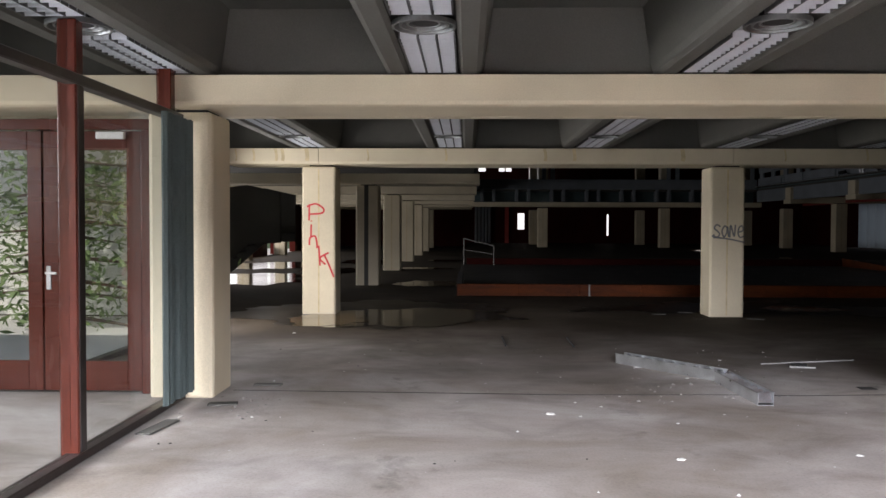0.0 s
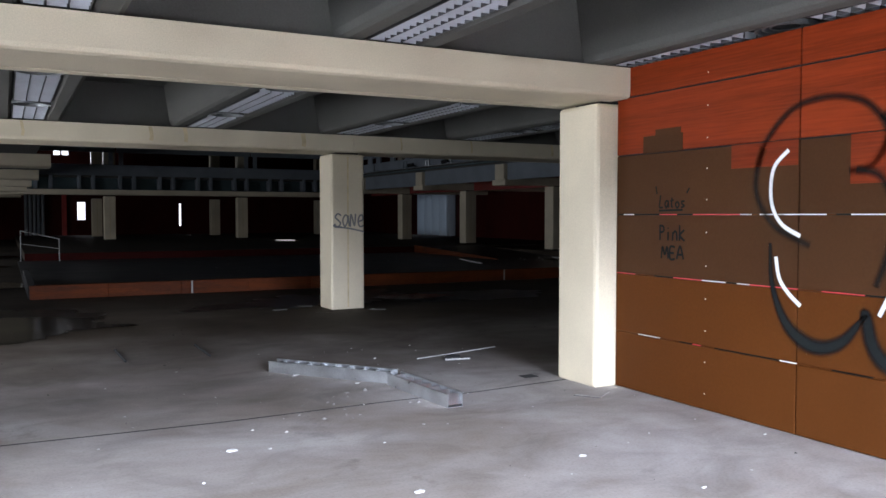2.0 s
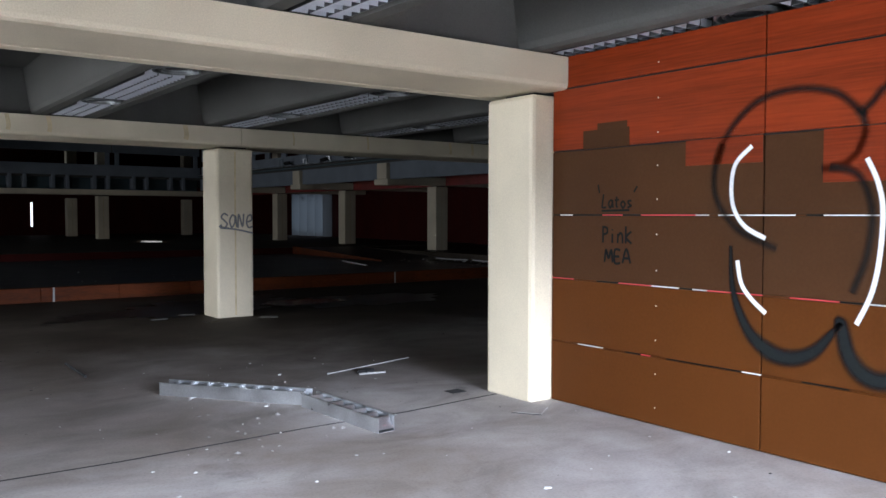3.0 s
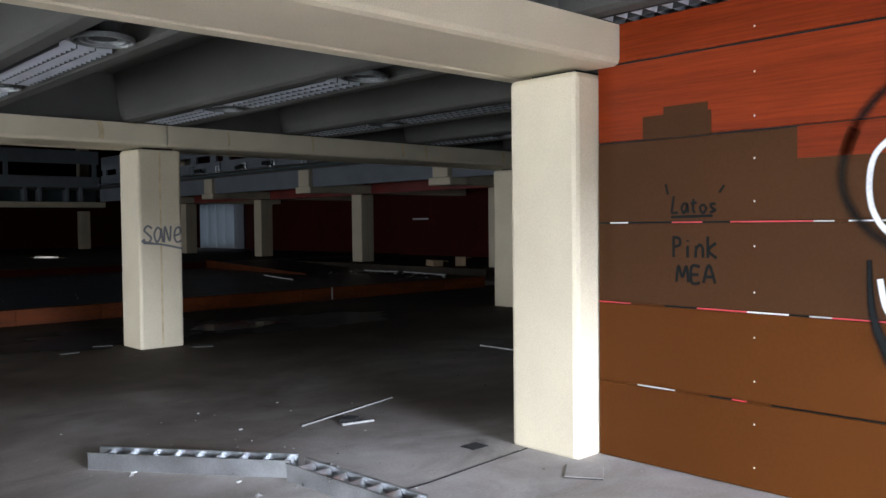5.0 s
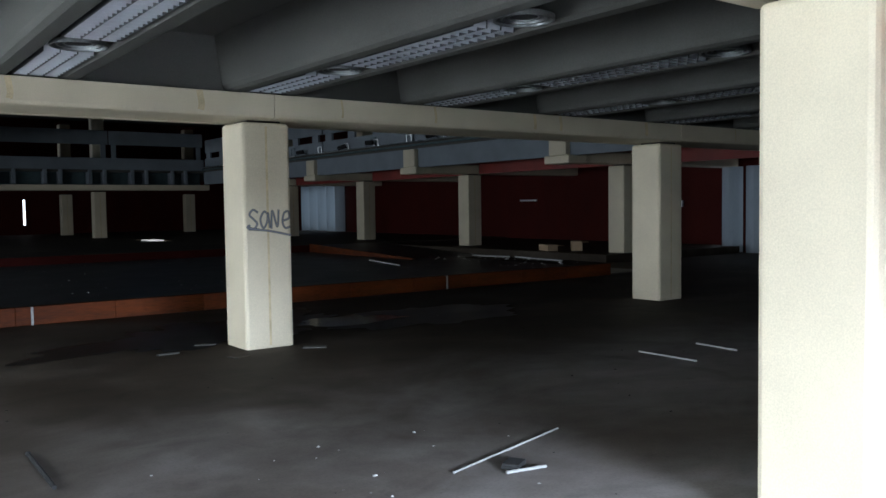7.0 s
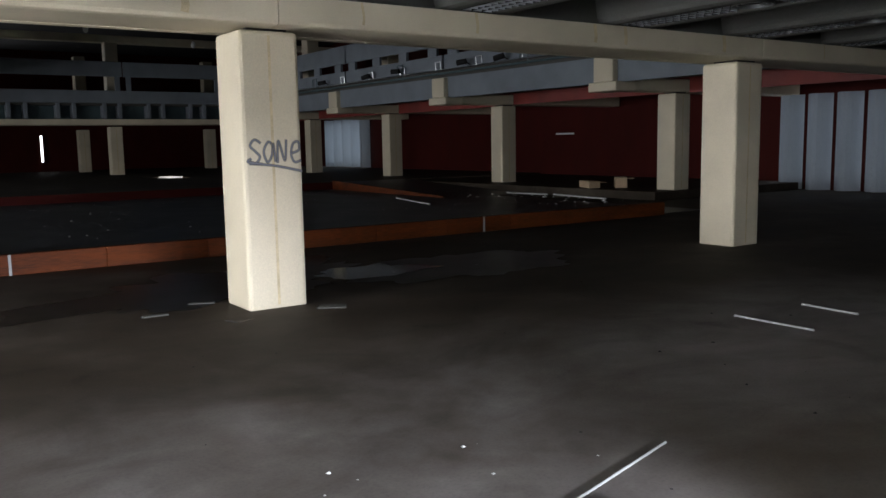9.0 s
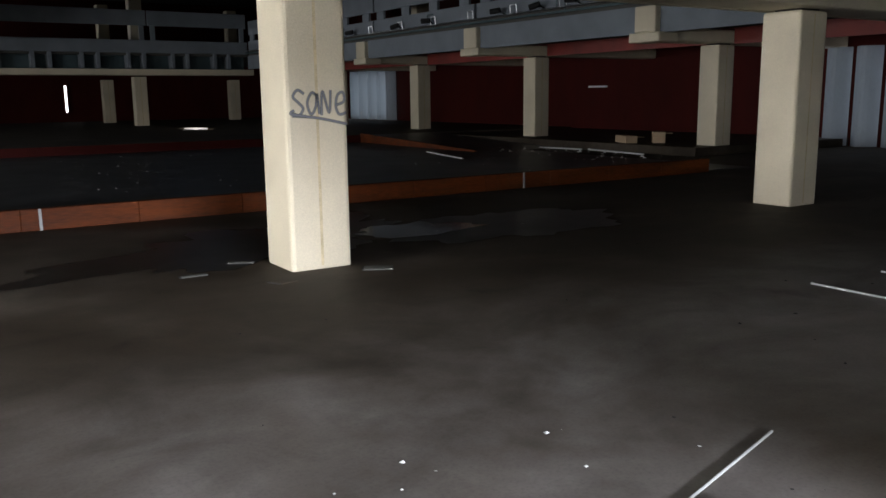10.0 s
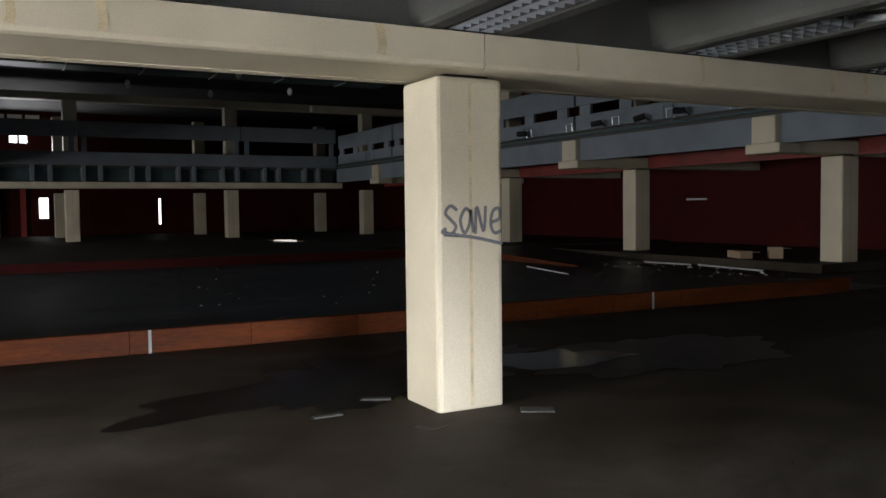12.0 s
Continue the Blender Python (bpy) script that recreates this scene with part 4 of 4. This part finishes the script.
for i, (x, y, a, b) in enumerate(((-5.5, 22, 1.5, 2.4), (-3.9, 26, 1.0, 1.6), (-6.5, 29, 1.4, 2.6), (-1.2, 27.6, 0.9, 0.6), (-3.5, 32, 1.2, 2.0), (11.9, 31.5, 0.4, 0.4), (-0.7, 20.5, 0.8, 1.0), (-0.6, 33.5, 0.7, 0.9))):
    structure("puddle_%d" % (7 + i), blob(x, y, a, b, (PLAT if y > FARY and x > 0 else 0.0) + 0.014, i * 1.7 + 0.4, 0.35), WATER, "standing water on the bare floor", "puddle")

# ---- things on the floor ----
def light_tray(x0, y0, x1, y1, tip):
    """A light fitting's tray, fallen on its side, with bent louvre teeth."""
    l = math.hypot(x1 - x0, y1 - y0)
    t = thing("fallen_light_tray", "fallen galvanised light tray with saw-tooth reflectors", "light tray", group="fallen light trays")
    t.matrix_basis = pose(x0, y0, 0.0, tip, 0, math.degrees(math.atan2(y1 - y0, x1 - x0)))
    w, h, k = 0.065, 0.1, 0.004
    part("tray_side", box(0, l, -w, -w + k, 0.0, h), STEEL, t)
    part("tray_side", box(0, l, w - k, w, 0.0, h), STEEL, t)
    part("tray_bottom", box(0, l, -w + k, w - k, 0.0, k), STEEL, t)
    part("lip", box(0, l, -w - 0.012, -w + 0.0, h, h + 0.003), STEEL, t)
    part("lip", box(0, l, w, w + 0.012, h, h + 0.003), STEEL, t)
    n = int(l / 0.13)
    for i in range(n):
        a = 0.03 + i * l / n
        part("reflector_tooth", prism([(a, 0.02), (a + 0.06, h - 0.004), (a + 0.066, h - 0.004), (a + 0.11, 0.02)], "y", -w + 0.006, w - 0.006), STEEL, t)


light_tray(1.83, 9.0, 2.60, 7.99, 0)
light_tray(2.57, 7.93, 2.62, 6.93, 0)


def rod(x0, y0, x1, y1, r, mat, label):
    t = thing("loose_rod", label, "rod", group="loose rods")
    part("bar", tube([(x0, y0, r), (x1, y1, r)], r, 6), mat, t)
    part("end_cap", tube([(x0, y0, r), (x0 + (x1 - x0) * 0.02, y0 + (y1 - y0) * 0.02, r)], r * 1.25, 6), mat, t)


rod(3.28, 8.94, 4.36, 9.24, 0.006, RODGREY, "thin pale plastic rod lying on the floor")
rod(3.5, 8.75, 3.74, 8.70, 0.009, RODGREY, "short pale rod lying on the floor")
rod(0.67, 10.84, 0.68, 10.09, 0.013, SOOT, "dark metal rod lying on the floor")
rod(1.49, 10.82, 1.48, 10.05, 0.013, SOOT, "dark metal rod lying on the floor")
rod(6.98, 10.78, 6.98, 10.11, 0.009, RODGREY, "pale rod lying in the dark")
rod(7.79, 10.71, 7.75, 10.21, 0.009, RODGREY, "pale rod lying in the dark")
for x0, y0, x1, y1 in ((16.2, 23.05, 15.9, 20.9), (12.6, 25.0, 12.0, 22.6), (15.9, 24.6, 16.1, 23.2), (14.2, 26.9, 15.6, 27.4)):
    rod(x0, y0, x1, y1, 0.02, PLASTER, "white plastic tube among debris by the gallery")


def flat_piece(x, y, a, b, turn, mat, label, h=0.012, z=0.0):
    t = thing("floor_plate", label, "plate", group="loose plates")
    t.matrix_basis = pose(x, y, z, 0, 0, turn)
    part("plate", box(-a / 2, a / 2, -b / 2, b / 2, 0.0, h, 0.003), mat, t)
    part("rim", box(-a / 2 - 0.012, -a / 2 - 0.001, -b / 2, b / 2, 0.0, h * 0.6), SOOT, t)


flat_piece(3.84, 13.2, 0.17, 0.15, 20, FLOOR, "small square floor cover by the column", 0.008)
flat_piece(3.83, 14.1, 0.22, 0.07, -25, GREY, "grey broken tile on wet floor")
flat_piece(3.33, 13.8, 0.21, 0.06, 0, GREY, "grey broken tile on wet floor")
flat_piece(4.68, 13.2, 0.24, 0.14, -30, GREY, "grey broken tile by the column")
flat_piece(3.82, 6.84, 0.24, 0.22, 35, FLOOR, "square floor cover at the column's foot", 0.006)
flat_piece(3.78, 7.69, 0.13, 0.12, 0, SOOT, "open black floor drain", 0.004)
flat_piece(-1.95, 6.0, 0.10, 0.42, -8, GREY, "grey slat on the floor beside the glazing")
flat_piece(-1.72, 6.78, 0.22, 0.10, 10, GREY, "thin grey sheet at the column's foot")
flat_piece(-1.55, 7.6, 0.24, 0.08, 0, GREY, "thin grey sheet behind the column")
flat_piece(3.62, 8.83, 0.13, 0.10, 30, SOOT, "black scrap beside a pale rod", 0.03)


# added white plate below the roof hole, imitating a bright reflection on water
flat_piece(11.4, 39.95, 0.9, 2.4, -18, WHITE, "white plate standing in for a bright reflection on the floor", 0.01, PLAT)


def shard(x, y, size, seed, mat, label, z=0.0):
    rnd = random.Random(seed)
    t = thing("debris_shard", label, "debris", (x, y, z), "debris shards")
    bm = bmesh.new()
    n = 6
    rows = []
    for h, k in ((0.0, 1.0), (size * 0.25, 0.75)):
        rows.append([bm.verts.new((size * k * rnd.uniform(0.5, 1) * math.cos(6.283 * i / n), 0.6 * size * k * rnd.uniform(0.5, 1) * math.sin(6.283 * i / n), h * rnd.uniform(0.4, 1.2))) for i in range(n)])
    bm.faces.new(rows[1])
    for i in range(n):
        bm.faces.new((rows[0][i], rows[0][(i + 1) % n], rows[1][(i + 1) % n], rows[1][i]))
    part("flake", bm, mat, t)


for i, (x, y, q) in enumerate(((0.86, 6.54, 0.09), (1.54, 5.33, 0.10), (2.69, 5.47, 0.07), (0.03, 5.18, 0.03), (-1.25, 6.24, 0.03), (1.08, 6.48, 0.035), (1.1, 6.97, 0.03), (4.05, 5.31, 0.04), (1.76, 6.28, 0.035),
                             (1.51, 7.23, 0.03), (2.92, 9.18, 0.05), (-0.66, 9.74, 0.03), (0.99, 9.74, 0.04), (-2.06, 11.16, 0.07), (6.09, 14.5, 0.10), (7.14, 14.38, 0.06), (1.95, 8.7, 0.06), (2.3, 8.1, 0.05), (-1.72, 5.58, 0.03), (2.25, 4.6, 0.07), (2.9, 4.7, 0.05))):
    dark = i in (3, 4, 12, 18)
    shard(x, y, q * 0.5, i, SOOT if dark else PLASTER, "dark chip on the dusty floor" if dark else "white plaster flake on the dusty floor")
for x, y, a in ((17.3, 21.75, 0.45), (16.75, 22.3, 0.75)):
    t = thing("cardboard_box", "crushed brown cardboard box by the gallery columns", "box", group="cardboard boxes")
    t.matrix_basis = pose(x, y, PLAT - 0.04, 0, 0, 20 + a * 60)
    part("box_body", box(-a / 2, a / 2, -0.15, 0.15, 0, 0.4 - 0.3 * a, 0.01), CARD, t)
    part("flap", box(-a / 2, a / 2, -0.32, -0.155, 0.365 - 0.3 * a, 0.375 - 0.3 * a), CARD, t)


def scatter(name, count, x0, x1, y0, y1, size, mat, label, seed, z=0.0):
    """Uncountable crumbs over a stretch of floor, as one object."""
    rnd = random.Random(seed)
    verts, faces = [], []
    for k in range(count):
        x, y, s, a = rnd.uniform(x0, x1), rnd.uniform(y0, y1), size * rnd.uniform(0.3, 1) ** 2, rnd.uniform(0, 6.28)
        b = len(verts)
        for i in range(4):
            r = s * rnd.uniform(0.4, 1)
            verts.append((x + r * math.cos(a + i * 1.57), y + r * math.sin(a + i * 1.57), z + 0.001))
        verts.append((x, y, z + s * rnd.uniform(0.2, 0.6)))
        faces += [(b, b + 1, b + 4), (b + 1, b + 2, b + 4), (b + 2, b + 3, b + 4), (b + 3, b, b + 4)]
    me = bpy.data.meshes.new(name)
    me.from_pydata(verts, [], faces)
    me.materials.append(mat)
    tagged(new(name, me), label, "debris", kind="stuff")


scatter("white_crumbs", 150, -1.8, 4.1, 2.5, 10, 0.02, PLASTER, "white plaster crumbs on the floor", 1)
scatter("dark_crumbs", 150, -2, 8, 3, 13, 0.022, SOOT, "dark grit on the floor", 2)
scatter("tray_crumbs", 90, 1.5, 2.9, 6.8, 9.2, 0.03, RUBBLE, "grey rubble round the fallen trays", 3)
scatter("hall_crumbs", 200, 4, 16.2, 19, 30, 0.04, PLASTER, "white scraps over the dark floor", 4, 0.012)
scatter("gallery_crumbs", 220, 14.5, 18, 20, 36, 0.11, PLASTER, "pale rubble along the gallery columns", 5)
scatter("gallery_rubble", 300, 14.0, 19, 20, 40, 0.12, RUBBLE, "grey rubble along the gallery columns", 6)
scatter("corner_crumbs", 60, -2.0, -1.3, 6.2, 7.1, 0.03, RUBBLE, "grey crumbs at the column's foot", 7)
# floor joint between the columns
structure("trim_floor_joint", tube([(3.98, 7.42, -0.004), (3.04, 7.33, -0.004), (2.28, 7.34, -0.004), (1.0, 7.28, -0.004), (-1.8, 7.35, -0.004)], 0.008, 6), SOOT, "dark open joint across the floor", "floor joint")
